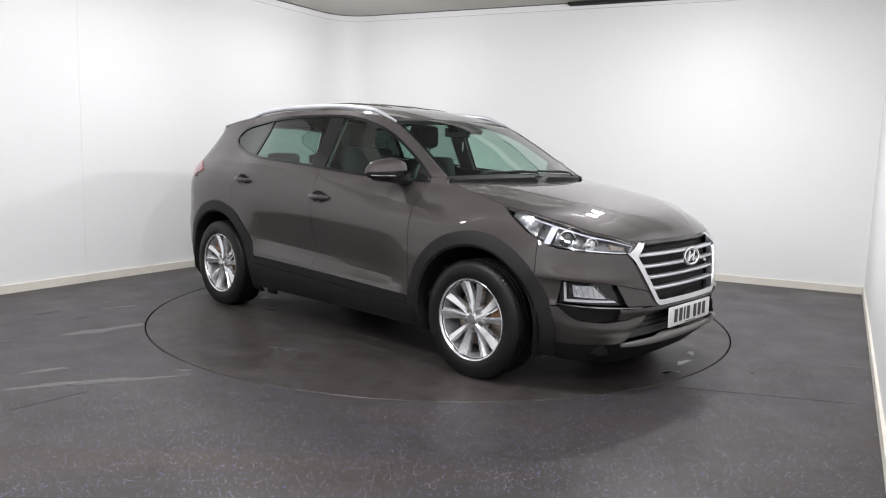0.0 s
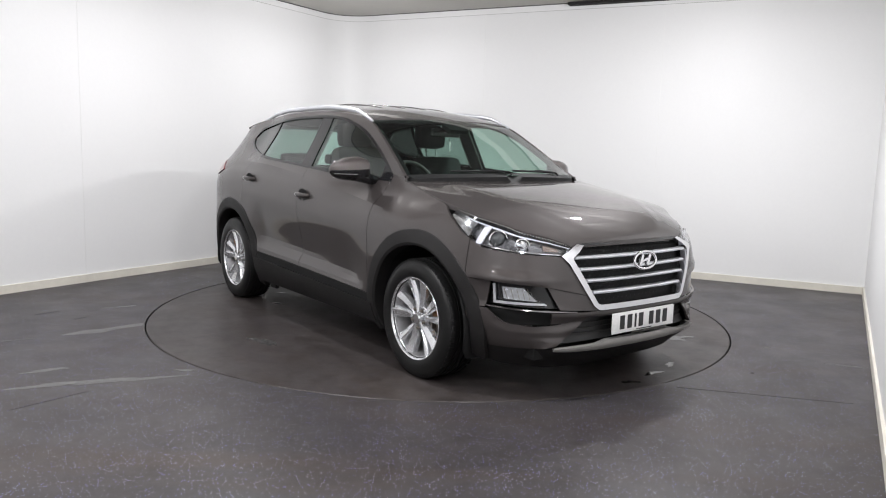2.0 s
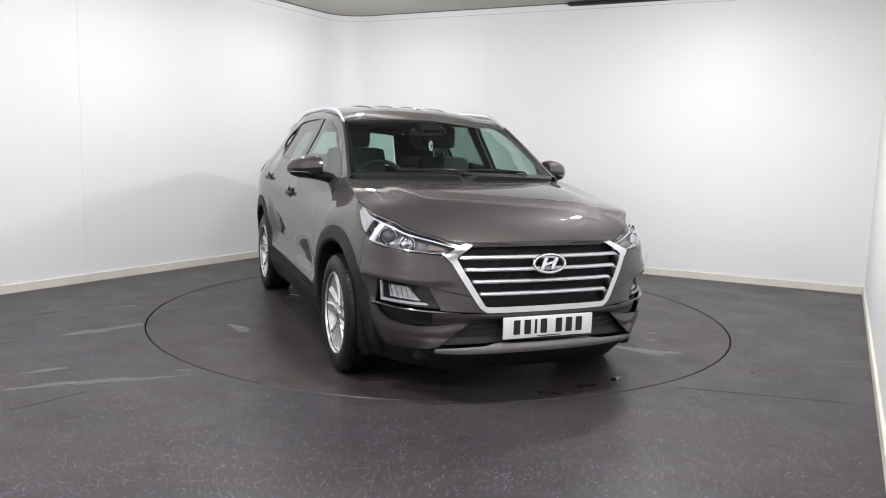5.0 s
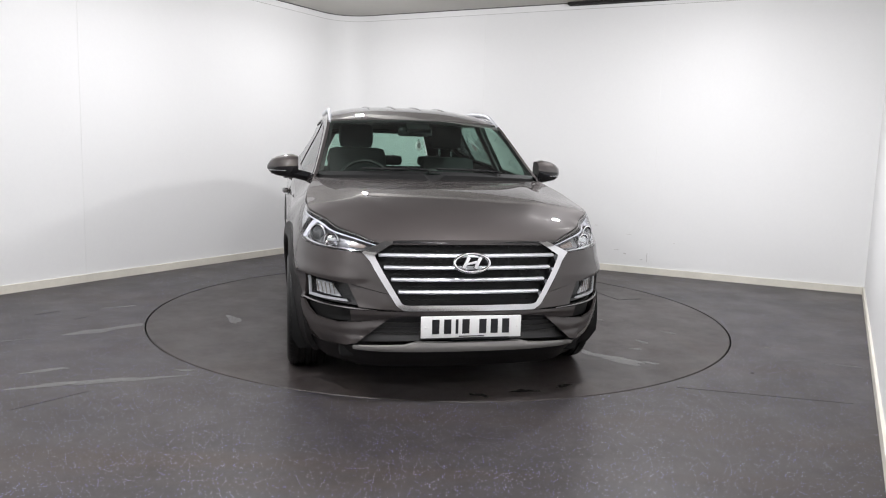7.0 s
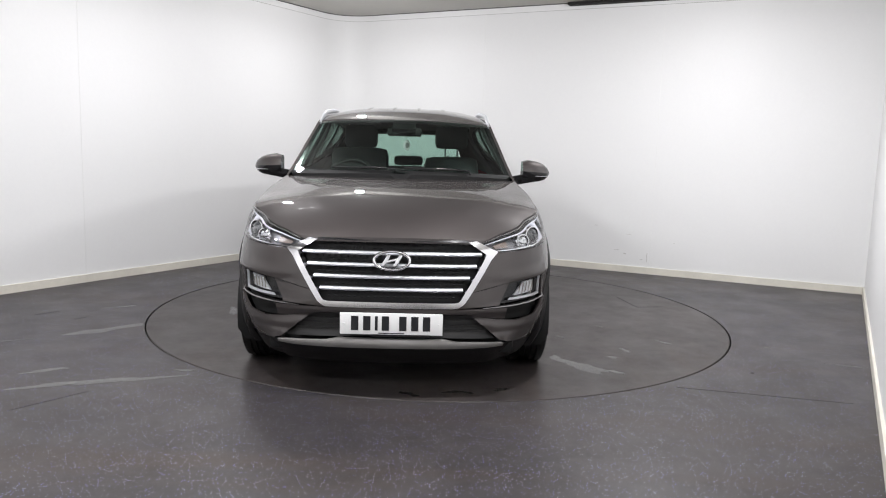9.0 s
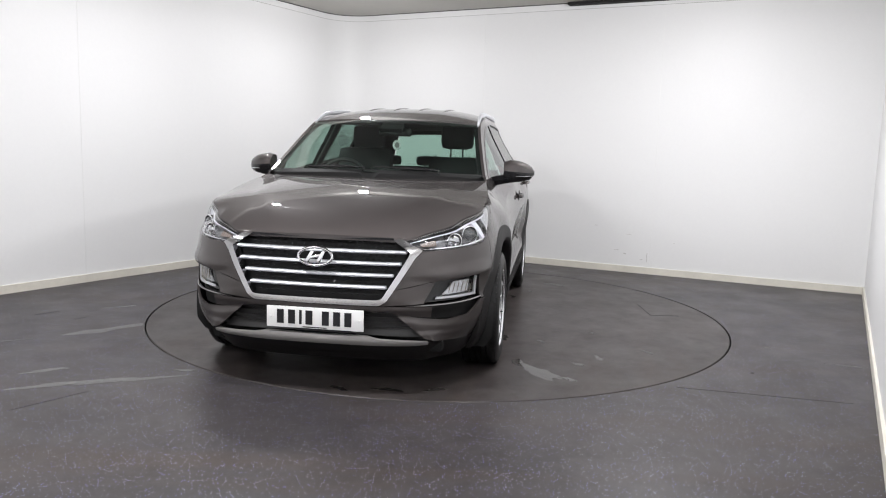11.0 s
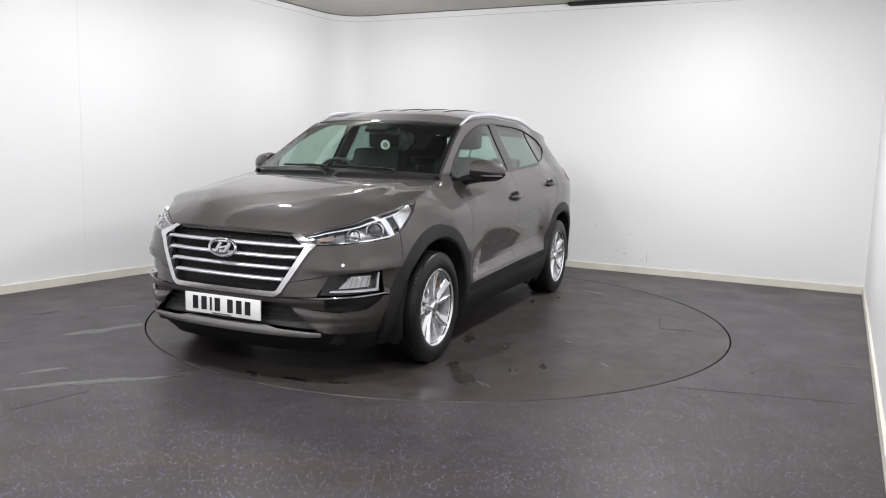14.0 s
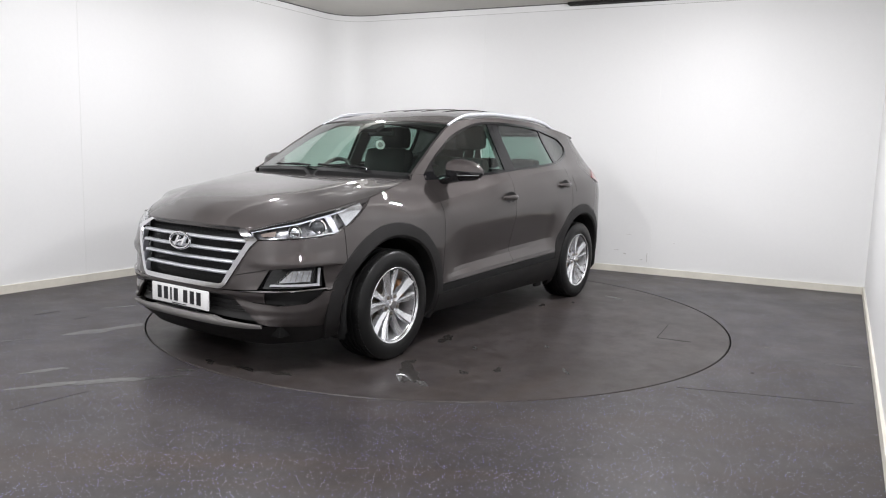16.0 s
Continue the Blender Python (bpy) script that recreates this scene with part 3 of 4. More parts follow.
for side in (1, -1):
    # wing
    def wing_low(x):
        return arch(x, AXLE, ARCH_OUT - 0.01, 0.405)

    def wing_top(x):
        if x < 1.0:
            return min(TOP(x) + 0.012, EDGE(x) - 0.004)
        return HOODZ(at_x(x)) - 0.006 if x < 1.49 else float(np.interp(x, (1.49, 1.515, 1.68, 1.745), (0.990, 0.970, 0.862, 0.834)))

    xpanel("front_wing", 1.742, 0.838, wing_low, wing_top, PAINT, car, side, extra=[AXLE + a for a in ARC_X] + [1.0, 1.49, 1.515], nv=20, creased=True)
    # doors
    door = xpanel("front_door", 0.8345, -0.1295, lambda x: SILLZ(x), lambda x: BELT(x) - 0.016, PAINT, car, side, nv=34, nu=34, creased=True)
    rear_door = xpanel("rear_door", -0.1325, -1.1195, lambda x: arch(x, -AXLE, ARCH_OUT + 0.012, SILLZ(x)), lambda x: BELT(x) - 0.016, PAINT, car, side, nv=34, extra=[-AXLE + a for a in ARC_X], creased=True)
    # rear quarter, with the pillar behind the glass
    xpanel("rear_quarter", -1.1225, -1.70, lambda x: arch(x, -AXLE, ARCH_OUT - 0.01, 0.60), lambda x: (BELT(x) - 0.016) if x > -1.385 else 1.345 - 0.4 * max(0, -1.45 - x), PAINT, car, side, extra=[-AXLE + a for a in ARC_X] + [-1.385], nv=22, creased=True)
    xpanel("roof_side", 0.995, -1.72, lambda x: (TOP(x) + 0.014) if x > -1.392 else 1.3455 - 0.4 * max(0, -1.45 - x), EDGE, PAINT, car, side, nu=60, nv=7, rim=0.02)
    # body corner behind, lamp and bumper
    panel("rear_corner", [(at_x(-1.703), 0.60), (at_x(-2.13), 0.62)], [(at_x(-1.703), 1.02), (at_x(-2.13), 1.02)], PAINT, car, side)
    panel("tail_lamp", [(at_x(-1.64), 1.075, 0), (at_x(-1.80), 1.025, 0.4), (at_x(-2.12), 1.03, 1)], [(at_x(-1.645), 1.09, 0), (at_x(-1.80), 1.155, 0.4), (at_x(-2.12), 1.15, 1)], REDLENS, car, side, off=0.006, label="red tail lamp wrapping the corner")
    panel("rear_pillar", [(at_x(-1.703), 1.025), (at_x(-2.13), 1.16)], [(at_x(-1.70), 1.44), (at_x(-2.13), 1.44)], PAINT, car, side)
    panel("rear_bumper", [(at_x(-1.80), 0.44, 0), (at_x(-1.95), 0.44, 0.3), (S_END, 0.44, 1)], [(at_x(-1.72), 0.597, 0), (at_x(-1.95), 0.597, 0.3), (S_END, 0.60, 1)], PAINT, car, side, off=0.0)
    panel("bumper_skirt", [(at_x(-1.76), 0.27, 0), (at_x(-1.95), 0.25, 0.3), (S_END, 0.25, 1)], [(at_x(-1.80), 0.438, 0), (at_x(-1.95), 0.438, 0.3), (S_END, 0.438, 1)], CLAD, car, side, off=-0.012)
    panel("tailgate", [(at_x(-2.132), 0.605), (S_END, 0.605)], [(at_x(-2.132), 1.10), (S_END, 1.10)], PAINT, car, side)
    # black gloss uprights between the side windows, glass and its trims
    xpanel("window_pillar", -0.098, -0.252, lambda x: BELT(x) - 0.014, lambda x: TOP(x) + 0.012, GLOSS, car, side, off=-0.002, nu=6, nv=10)
    xpanel("front_window", 0.74, -0.10, lambda x: BELT(x) - 0.012, lambda x: TOP(x) + 0.012, SIDEGLASS, car, side, off=-0.008, rim=0, nu=26)
    panel("mirror_sail", [(at_x(0.86), 1.095), (at_x(0.736), 1.10)], [(at_x(0.86), 1.122), (at_x(0.736), 1.21)], GLOSS, car, side, off=-0.003)
    panel("rear_window", [(at_x(-0.25), BELT(-0.25) - 0.012, 0), (at_x(-0.6), BELT(-0.6) - 0.012, 0.5), (at_x(-0.965), BELT(-0.965) - 0.012, 1)],
          [(at_x(-0.25), TOP(-0.25) + 0.012, 0), (at_x(-0.6), TOP(-0.6) + 0.012, 0.5), (at_x(-0.93), TOP(-0.93) + 0.012, 1)], DOORGLASS, car, side, off=-0.008, rim=0)
    panel("window_bar", [(at_x(-0.960), BELT(-0.96) - 0.012), (at_x(-0.995), BELT(-0.995) - 0.012)], [(at_x(-0.925), TOP(-0.925) + 0.012), (at_x(-0.955), TOP(-0.955) + 0.012)], GLOSS, car, side, off=-0.002, nu=4)
    xs_q = [-0.975 - 0.42 * k / 11 for k in range(12)]
    panel("quarter_window", [(at_x(x), BELT(x) - 0.008, k / 11) for k, x in enumerate(xs_q)], [(at_x(min(x + 0.025, -0.955)), TOP(x) + 0.008, k / 11) for k, x in enumerate(xs_q)], QUARTERGLASS, car, side, off=-0.007, rim=0)
    xpanel("belt_trim", 0.86, -1.392, lambda x: BELT(x) - 0.015, lambda x: BELT(x) + 0.001, GLOSS, car, side, off=0.003, nu=50, nv=3, rim=0.012)
    xpanel("window_trim", 0.86, -1.392, lambda x: TOP(x) - 0.004, lambda x: TOP(x) + 0.014, GLOSS, car, side, off=0.002, nu=60, nv=3, rim=0.012)
    # sill cladding in two steps
    xpanel("door_moulding", 0.838, -0.86, lambda x: SILLZ(x) - 0.055, lambda x: SILLZ(x) - 0.004, MATT, car, side, off=0.002, nu=20, nv=4)
    xpanel("sill_cladding", 0.875, -0.895, lambda x: 0.215, lambda x: SILLZ(x) - 0.058, CLAD, car, side, off=0.012, nu=24, nv=8, rim=0.05)
    # wheel arch linings: a broad black lip
    for c, a0, a1 in ((AXLE, -16, 200), (-AXLE, -20, 197)):
        rows, nrm = [], []
        for i, (r, o) in enumerate(((ARCH_OUT + 0.003, -0.004), (ARCH_OUT, 0.005), (ARCH_OUT - 0.03, 0.008), (ARCH_IN + 0.015, 0.009), (ARCH_IN, 0.0), (ARCH_IN - 0.004, -0.05))):
            rr, mm = [], []
            for k in range(49):
                a = radians(a0 + (a1 - a0) * k / 48)
                wide = 1 + (0.03 * ease((math.cos(a) - 0.35) / 0.5) if c > 0 else 0.0)
                p, d = shell(at_x(c + r * wide * math.cos(a)), HUB_Z + r * math.sin(a), o, side)
                rr.append(p)
                mm.append(d)
            rows.append(rr)
            nrm.append(mm)
        put("arch_cladding", grid_mesh("arch_cladding", rows, nrm, CLAD, rim=0.02, flip=side > 0), car, "black textured plastic wheel arch lip")
        # dark liner inside the arch
        verts, faces = [], []
        for k in range(25):
            a = radians(-20 + 220 * k / 24)
            for y in (0.905, 0.55):
                verts.append((c + (ARCH_IN + 0.01) * math.cos(a), side * (y - (0.06 if k in (0, 24) else 0.02)), HUB_Z + (ARCH_IN + 0.01) * math.sin(a)))
        for k in range(24):
            faces.append((2 * k, 2 * k + 1, 2 * k + 3, 2 * k + 2))
        put("arch_liner", mesh_of("arch_liner", verts, faces, MATT), car)

    # front bumper: painted skin around the lamps, then the lower pieces
    seam = at_x(1.746)
    low_line = lambda pts: [(a, b2, i / (len(pts) - 1)) for i, (a, b2) in enumerate(pts)]
    upper_low = low_line([(at_y(0.385), 0.565), (at_y(0.50), 0.590), (at_y(0.60), 0.612), (at_y(0.70), 0.625), (at_x(1.97), 0.632), (at_x(1.86), 0.640), (seam, 0.640)])
    upper_top = low_line([(at_y(0.545), 0.766), (at_y(0.60), 0.770), (at_y(0.68), 0.773), (at_x(2.02), 0.779), (at_x(1.93), 0.786), (at_x(1.83), 0.797), (seam, 0.832)])
    panel("front_bumper", upper_low, upper_top, PAINT, car, side, off=lambda v, t: 0.013 * (1 - ease(v / 0.55)) * ease((t - 0.1) / 0.35) * (1 - ease((t - 0.78) / 0.22)), nu=40, nv=16, rim=0.026)
    # cheek between grille and fog pocket, down to the lower lip
    panel("bumper_cheek", [(at_y(0.335), 0.487), (at_y(0.56), 0.500)], [(at_y(0.388), 0.563), (at_y(0.622), 0.613)], PAINT, car, side, nu=16)
    # edge behind the fog lamp
    panel("bumper_edge", [(at_x(1.862), 0.499), (seam, 0.499)], [(at_x(1.885), 0.637), (seam, 0.637)], PAINT, car, side, nu=10)
    # fog lamp pocket
    fog = panel("fog_pocket", [(at_y(0.55), 0.500), (at_x(1.87), 0.513)], [(at_y(0.61), 0.606), (at_x(1.88), 0.637)], GLOSS, car, side, off=-0.035, nu=14, nv=6, label="gloss black fog lamp pocket")
    panel("fog_reflector", [(at_y(0.665), 0.537), (at_x(1.945), 0.545)], [(at_y(0.725), 0.602), (at_x(1.935), 0.605)], FOGBOWL, fog, side, off=-0.026, nu=10, nv=6, rim=0.01)
    for k in range(5):
        u = 0.695 + k * 0.021
        panel("fog_rib", [(at_y(u), 0.545), (at_y(u + 0.002), 0.545)], [(at_y(u + 0.012), 0.599), (at_y(u + 0.014), 0.599)], STEEL, fog, side, off=-0.022, nu=2, nv=2, rim=0.006)
    panel("fog_lens", [(at_y(0.64), 0.527), (at_x(1.925), 0.535)], [(at_y(0.72), 0.612), (at_x(1.915), 0.617)], LENS, fog, side, off=-0.010, nu=10, nv=6, rim=0)
    panel("fog_trim", [(at_y(0.62), 0.520), (at_x(1.898), 0.522)], [(at_y(0.63), 0.530), (at_x(1.90), 0.535)], RAIL, fog, side, off=-0.006, nu=14, nv=3, rim=0.01)
    panel("fog_upright", [(at_x(1.912), 0.524), (at_x(1.900), 0.524)], [(at_x(1.906), 0.622), (at_x(1.894), 0.622)], RAIL, fog, side, off=-0.006, nu=3, nv=6, rim=0.01)
    # bright line under the pocket
    panel("chrome_strip", [(at_y(0.47), 0.486), (at_y(0.60), 0.490), (at_y(0.75), 0.497), (at_x(1.86), 0.505)], [(at_y(0.47), 0.490), (at_y(0.60), 0.4965), (at_y(0.75), 0.5035), (at_x(1.86), 0.511)], STRIPMETAL, car, side, off=0.003, nu=24, nv=3, rim=0.01, label="thin satin chrome strip under the fog lamp")
    # pocket under the strip, and the lip below it
    panel("air_pocket", [(at_y(0.56), 0.415), (at_x(1.95), 0.405), (at_x(1.86), 0.45)], [(at_y(0.56), 0.487), (at_x(1.95), 0.498), (at_x(1.86), 0.503)], MATT, car, side, off=-0.04, nu=16)
    panel("bumper_band", [(at_y(0.0), 0.462), (at_y(0.38), 0.455), (at_y(0.52), 0.43), (at_y(0.60), 0.425)], [(at_y(0.0), 0.484), (at_y(0.38), 0.484), (at_y(0.52), 0.484), (at_y(0.60), 0.485)], PAINT, car, side, nu=20)
    panel("lower_cheek", [(at_y(0.57), 0.314), (at_y(0.62), 0.300), (at_y(0.70), 0.290), (at_x(1.95), 0.286), (at_x(1.88), 0.286), (at_x(1.81), 0.300), (at_x(1.765), 0.322)],
          [(at_y(0.405), 0.452), (at_y(0.53), 0.426), (at_y(0.67), 0.410), (at_x(1.96), 0.424), (at_x(1.915), 0.455), (at_x(1.875), 0.492), (seam, 0.497)], PAINT, car, side, off=lambda v, t: 0.002 + 0.008 * ease((1 - v) / 0.35) * ease(v / 0.6) - 0.030 * (1 - v) ** 1.4 * ease((t - 0.12) / 0.25), nu=40, nv=14)
    panel("lower_intake", [(0.0, 0.335), (at_y(0.56), 0.315)], [(0.0, 0.460), (at_y(0.46), 0.452)], INTAKE, car, side, off=-0.04, nu=16, label="black mesh lower air intake")
    for zz in (0.358, 0.384, 0.41, 0.436):
        panel("intake_slat", [(0.0, zz), (at_y(0.52 - (zz - 0.335) * 0.5), zz)], [(0.0, zz + 0.008), (at_y(0.52 - (zz - 0.335) * 0.5), zz + 0.008)], INTAKE, car, side, off=-0.028, nu=12, nv=2, rim=0.01)
    panel("skid_plate", [(0.0, 0.276), (at_y(0.30), 0.276), (at_y(0.50), 0.277), (at_y(0.585), 0.283)], [(0.0, 0.327), (at_y(0.27), 0.327), (at_y(0.335), 0.312), (at_y(0.585), 0.300)], SKID, car, side, off=0.012, nu=26, nv=5, rim=0.03, label="silver-grey lower bumper lip")
    panel("bumper_skirt", [(0.0, 0.165), (at_y(0.60), 0.165), (at_x(1.9), 0.18), (at_x(1.80), 0.20)], [(0.0, 0.278), (at_y(0.58), 0.292), (at_x(1.9), 0.300), (at_x(1.77), 0.330)], CLAD, car, side, off=lambda v, t: 0.008 - 0.040 * ease((t - 0.27) / 0.2), nu=30, rim=0.05)

    # headlamp: dark bowl, lamps, light guides, clear cover
    head = panel("headlamp", LAMP_LOW, LAMP_TOP, HEADBACK, car, side, off=-0.045, nu=30, nv=8, rim=0.0, label="swept headlamp with projector lenses, unlit")
    panel("lamp_lens", LAMP_LOW, LAMP_TOP, LENS, head, side, off=0.001, nu=30, nv=8, rim=0)
    both = lambda f, g: [(a[0] + (b2[0] - a[0]) * f, a[1] + (b2[1] - a[1]) * f) for a, b2 in zip(LAMP_LOW, LAMP_TOP)][g]
    band = lambda f0, f1, i0, i1: ([both(f0, i) for i in range(i0, i1)], [both(f1, i) for i in range(i0, i1)])
    panel("lamp_brow", *band(0.80, 0.99, 0, 5), GLOSS, head, side, off=-0.008, nu=24, nv=4, rim=0.02)
    for k in range(44):
        t = 0.05 + k * 0.0195
        s0, z0 = poly_at(LAMP_TOP, t)
        s1, z1 = poly_at(LAMP_LOW, t)
        panel("lamp_bead", [(s0, z0 + (z1 - z0) * 0.07), (s0 + 0.006, z0 + (z1 - z0) * 0.07)], [(s0, z0 + (z1 - z0) * 0.03), (s0 + 0.006, z0 + (z1 - z0) * 0.03)], SKID, head, side, off=-0.004, nu=2, nv=2, rim=0.004)
    panel("lamp_base", *band(0.03, 0.09, 0, 4), BRIGHT, head, side, off=-0.012, nu=20, nv=3, rim=0.02)
    panel("light_guide", *band(0.735, 0.79, 0, 5), GUIDE, head, side, off=-0.010, nu=20, nv=3, rim=0.015)
    gA, gB = poly_at(LAMP_LOW, 0.59), poly_at(LAMP_TOP, 0.63)
    panel("light_guide", [(gA[0], gA[1] + 0.008), (gA[0] + 0.035, gA[1] + 0.012)], [(gB[0] - 0.01, gB[1] - 0.035), (gB[0] + 0.028, gB[1] - 0.03)], GUIDE, head, side, off=-0.010, nu=4, nv=6, rim=0.015)
    panel("side_reflector", [poly_at(LAMP_LOW, 0.73), poly_at(LAMP_LOW, 0.93)], [(poly_at(LAMP_TOP, 0.72)[0], poly_at(LAMP_TOP, 0.72)[1] - 0.022), (poly_at(LAMP_TOP, 0.93)[0], poly_at(LAMP_TOP, 0.93)[1] - 0.006)], BULB, head, side, off=-0.012, nu=6, nv=5, rim=0.015)
    panel("amber_reflector", [(at_y(0.56), 0.786), (at_y(0.64), 0.790)], [(at_y(0.55), 0.800), (at_y(0.64), 0.818)], AMBER, head, side, off=-0.03, nu=4, nv=3, rim=0.01)
    for t, r, zz, ball in ((0.485, 0.044, 0.42, PROJECTOR), (0.30, 0.036, 0.38, BULB)):
        (s0, z0), (s1, z1) = poly_at(LAMP_LOW, t), poly_at(LAMP_TOP, t)
        p, d = shell(s0, z0 + (z1 - z0) * zz, -0.028, side)
        d = (d + Vector((0.9, 0, 0))).normalized()
        place = Matrix.Translation(p) @ d.to_track_quat("X", "Z").to_matrix().to_4x4()
        bowl = lathe("lamp_ring", [(r * 1.05, -0.012), (r * 1.10, 0.010), (r * 0.98, 0.012), (r * 0.9, -0.006)], BRIGHT, head, segments=32, axis="X")
        bowl.matrix_basis = place
        eye_ball = lathe("projector_lens", [(r * 0.9, -0.01), (r * 0.85, 0.004), (r * 0.6, 0.014), (r * 0.3, 0.018), (0.0005, 0.019)], ball, head, segments=32, axis="X")
        eye_ball.matrix_basis = place

    # grille: dark mesh, chrome side arm
    panel("grille_backing", [(0.0, 0.50), (at_y(0.345), 0.50), (at_y(0.36), 0.50)], [(0.0, 0.826), (at_y(0.35), 0.826), (at_y(0.50), 0.79)], MATT, car, side, off=-0.055, nu=16, rim=0)
    arm_in = [(at_y(0.0), 0.518), (at_y(0.325), 0.518), (at_y(0.347), 0.524), (at_y(0.483), 0.745), (at_y(0.490), 0.762), (at_y(0.40), 0.822)]
    arm_out = [(at_y(0.0), 0.489), (at_y(0.335), 0.489), (at_y(0.372), 0.512), (at_y(0.515), 0.735), (at_y(0.556), 0.774), (at_y(0.447), 0.828)]
    arm_t = [0.0, 0.34, 0.40, 0.76, 0.84, 1.0]
    panel("grille_surround", [(a, b2, t) for (a, b2), t in zip(arm_out, arm_t)], [(a, b2, t) for (a, b2), t in zip(arm_in, arm_t)], CHROME, car, side, off=0.010, nu=50, nv=5, rim=0.05, label="satin chrome hexagonal grille surround")
    # hood lip strip above the grille
    panel("grille_cap", [(0.0, 0.822), (at_y(0.405), 0.820)], [(0.0, 0.832), (at_y(0.40), 0.829)], GLOSS, car, side, off=0.002, nu=12, nv=3)

# grille bars run across the whole opening; the mesh stays behind them
for zz, half in ((0.760, 0.470), (0.700, 0.440), (0.641, 0.402), (0.580, 0.366)):
    rows, nrm = [], []
    for i in range(5):
        v = (i / 4 - 0.5) * 0.0145
        line = []
        for k in range(33):
            y = -half + 2 * half * k / 32
            bend = 0.004 * math.exp(-(((abs(y) - 0.21) / 0.02) ** 2)) * 0.4
            line.append(shell(at_y(abs(y)), zz + v * (1 + bend * 40), -0.004 + 0.005 * math.cos((i / 4 - 0.5) * math.pi), 1 if y >= 0 else -1)[0])
        rows.append(line)
        nrm.append([Vector((1, 0, 0))] * 33)
    put("grille_bar", grid_mesh("grille_bar", rows, nrm, RAIL, 0.03), car, "satin silver grille bar")
bm_v, bm_f = [], []
for zz0, zz1, half in ((0.523, 0.572, 0.345), (0.589, 0.632, 0.375), (0.650, 0.690, 0.41), (0.710, 0.750, 0.44), (0.770, 0.815, 0.42)):
    for row in range(2):
        for k in range(int(half * 2 / 0.034)):
            y = -half + 0.02 + k * 0.034 + row * 0.017
            z = zz0 + (zz1 - zz0) * (0.27 + 0.46 * row)
            p = shell(at_y(abs(y)), z, -0.045, 1 if y >= 0 else -1)[0]
            b0 = len(bm_v)
            bm_v += [(p.x, p.y - 0.010, p.z), (p.x, p.y, p.z - 0.007), (p.x, p.y + 0.010, p.z), (p.x, p.y, p.z + 0.007), (p.x + 0.003, p.y, p.z)]
            bm_f += [(b0, b0 + 1, b0 + 4), (b0 + 1, b0 + 2, b0 + 4), (b0 + 2, b0 + 3, b0 + 4), (b0 + 3, b0, b0 + 4)]
mesh = put("grille_mesh", mesh_of("grille_mesh", bm_v, bm_f, GRILLE), car, "gloss black studded grille mesh")
tagged(mesh, kind="stuff")

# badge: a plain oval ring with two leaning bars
badge = new("badge")
badge.parent = car
badge.matrix_basis = pose(2.207, 0, 0.731, 0, -8, 0)
pts = [(0.004, 0.090 * math.cos(2 * math.pi * k / 48), 0.046 * math.sin(2 * math.pi * k / 48)) for k in range(49)]
tube("badge_ring", pts, 0.0075, BRIGHT, badge, up=Vector((1, 0, 0)))
box("badge_bar", (0.0, -0.030, 0.0), (0.014, 0.018, 0.066), BRIGHT, badge, bevel=0.003, m=Matrix.Rotation(radians(-28), 4, "X"))
box("badge_bar", (0.0, 0.030, 0.0), (0.014, 0.018, 0.066), BRIGHT, badge, bevel=0.003, m=Matrix.Rotation(radians(-28), 4, "X"))
box("badge_bar", (0.0, 0.0, 0.0), (0.012, 0.07, 0.013), BRIGHT, badge, bevel=0.003, m=Matrix.Rotation(radians(14), 4, "X"))

# number plate with plain bars in place of its characters
plate = box("number_plate", (2.222, 0.004, 0.409), (0.010, 0.520, 0.111), WHITE, car, "white number plate with dark bars", bevel=0.003)
for k, yy in enumerate((-0.185, -0.124, -0.076, -0.030, 0.058, 0.118, 0.178)):
    wide = 0.016 if k == 2 else 0.043
    box("plate_bar", (2.2275, yy + 0.004, 0.412), (0.003, wide * 0.86, 0.074), INK, plate)
box("plate_bar", (2.2275, 0.004, 0.3615), (0.003, 0.13, 0.005), INK, plate)
box("plate_bar", (2.224, 0.05, 0.349), (0.006, 0.30, 0.012), GLOSS, plate)
for yy in (-0.235, 0.243):
    screw = lathe("screw", [(0.005, 0.0), (0.0045, 0.002), (0.0005, 0.003)], WHITE, plate, segments=12, axis="X")
    screw.matrix_basis = pose(2.227, yy, 0.409)

# hood
CENTRE_Z = Curve((2.135, 0.838), (2.115, 0.858), (2.06, 0.898), (1.95, 0.951), (1.85, 0.985), (1.73, 1.016), (1.57, 1.047), (1.4, 1.073), (1.17, 1.102))
rows, nrm = [], []
NU = 41
for i in range(33):
    v = i / 32
    s = at_y(0.41) + (at_x(1.025) - at_y(0.41)) * v ** 0.9
    edge = shell(s, HOODZ(s) + 0.001, 0.0, 1)[0]
    cx = 2.135 + (1.175 - 2.135) * v ** 1.15
    cz = CENTRE_Z(cx)
    line, nn = [], []
    for k in range(NU):
        u = -1 + 2 * k / (NU - 1)
        w = abs(u)
        x = cx + (edge.x - cx) * (w ** 2 if v > 0.02 else w ** 2)
        z = cz + (edge.z - cz) * w ** (2.0 + 2.4 * ease(v / 0.35))
        dip = -0.002 * math.exp(-(((w - (0.84)) / 0.08) ** 2)) * ease(v / 0.4)
        crest = 0.56 + 0.22 * v
        ridge = 0.007 * (1 - ease((w - crest + 0.03) / 0.06)) * ease(v / 0.25) * ease((1.0 - v) / 0.12)
        line.append(Vector((x, u * edge.y, z + ridge + dip)))
        nn.append(Vector((0, 0, 1)))
    rows.append(line)
    nrm.append(nn)
put("hood", grid_mesh("hood", rows, nrm, PAINT, 0.025, flip=False), car, "brown-grey metallic hood with soft creases")

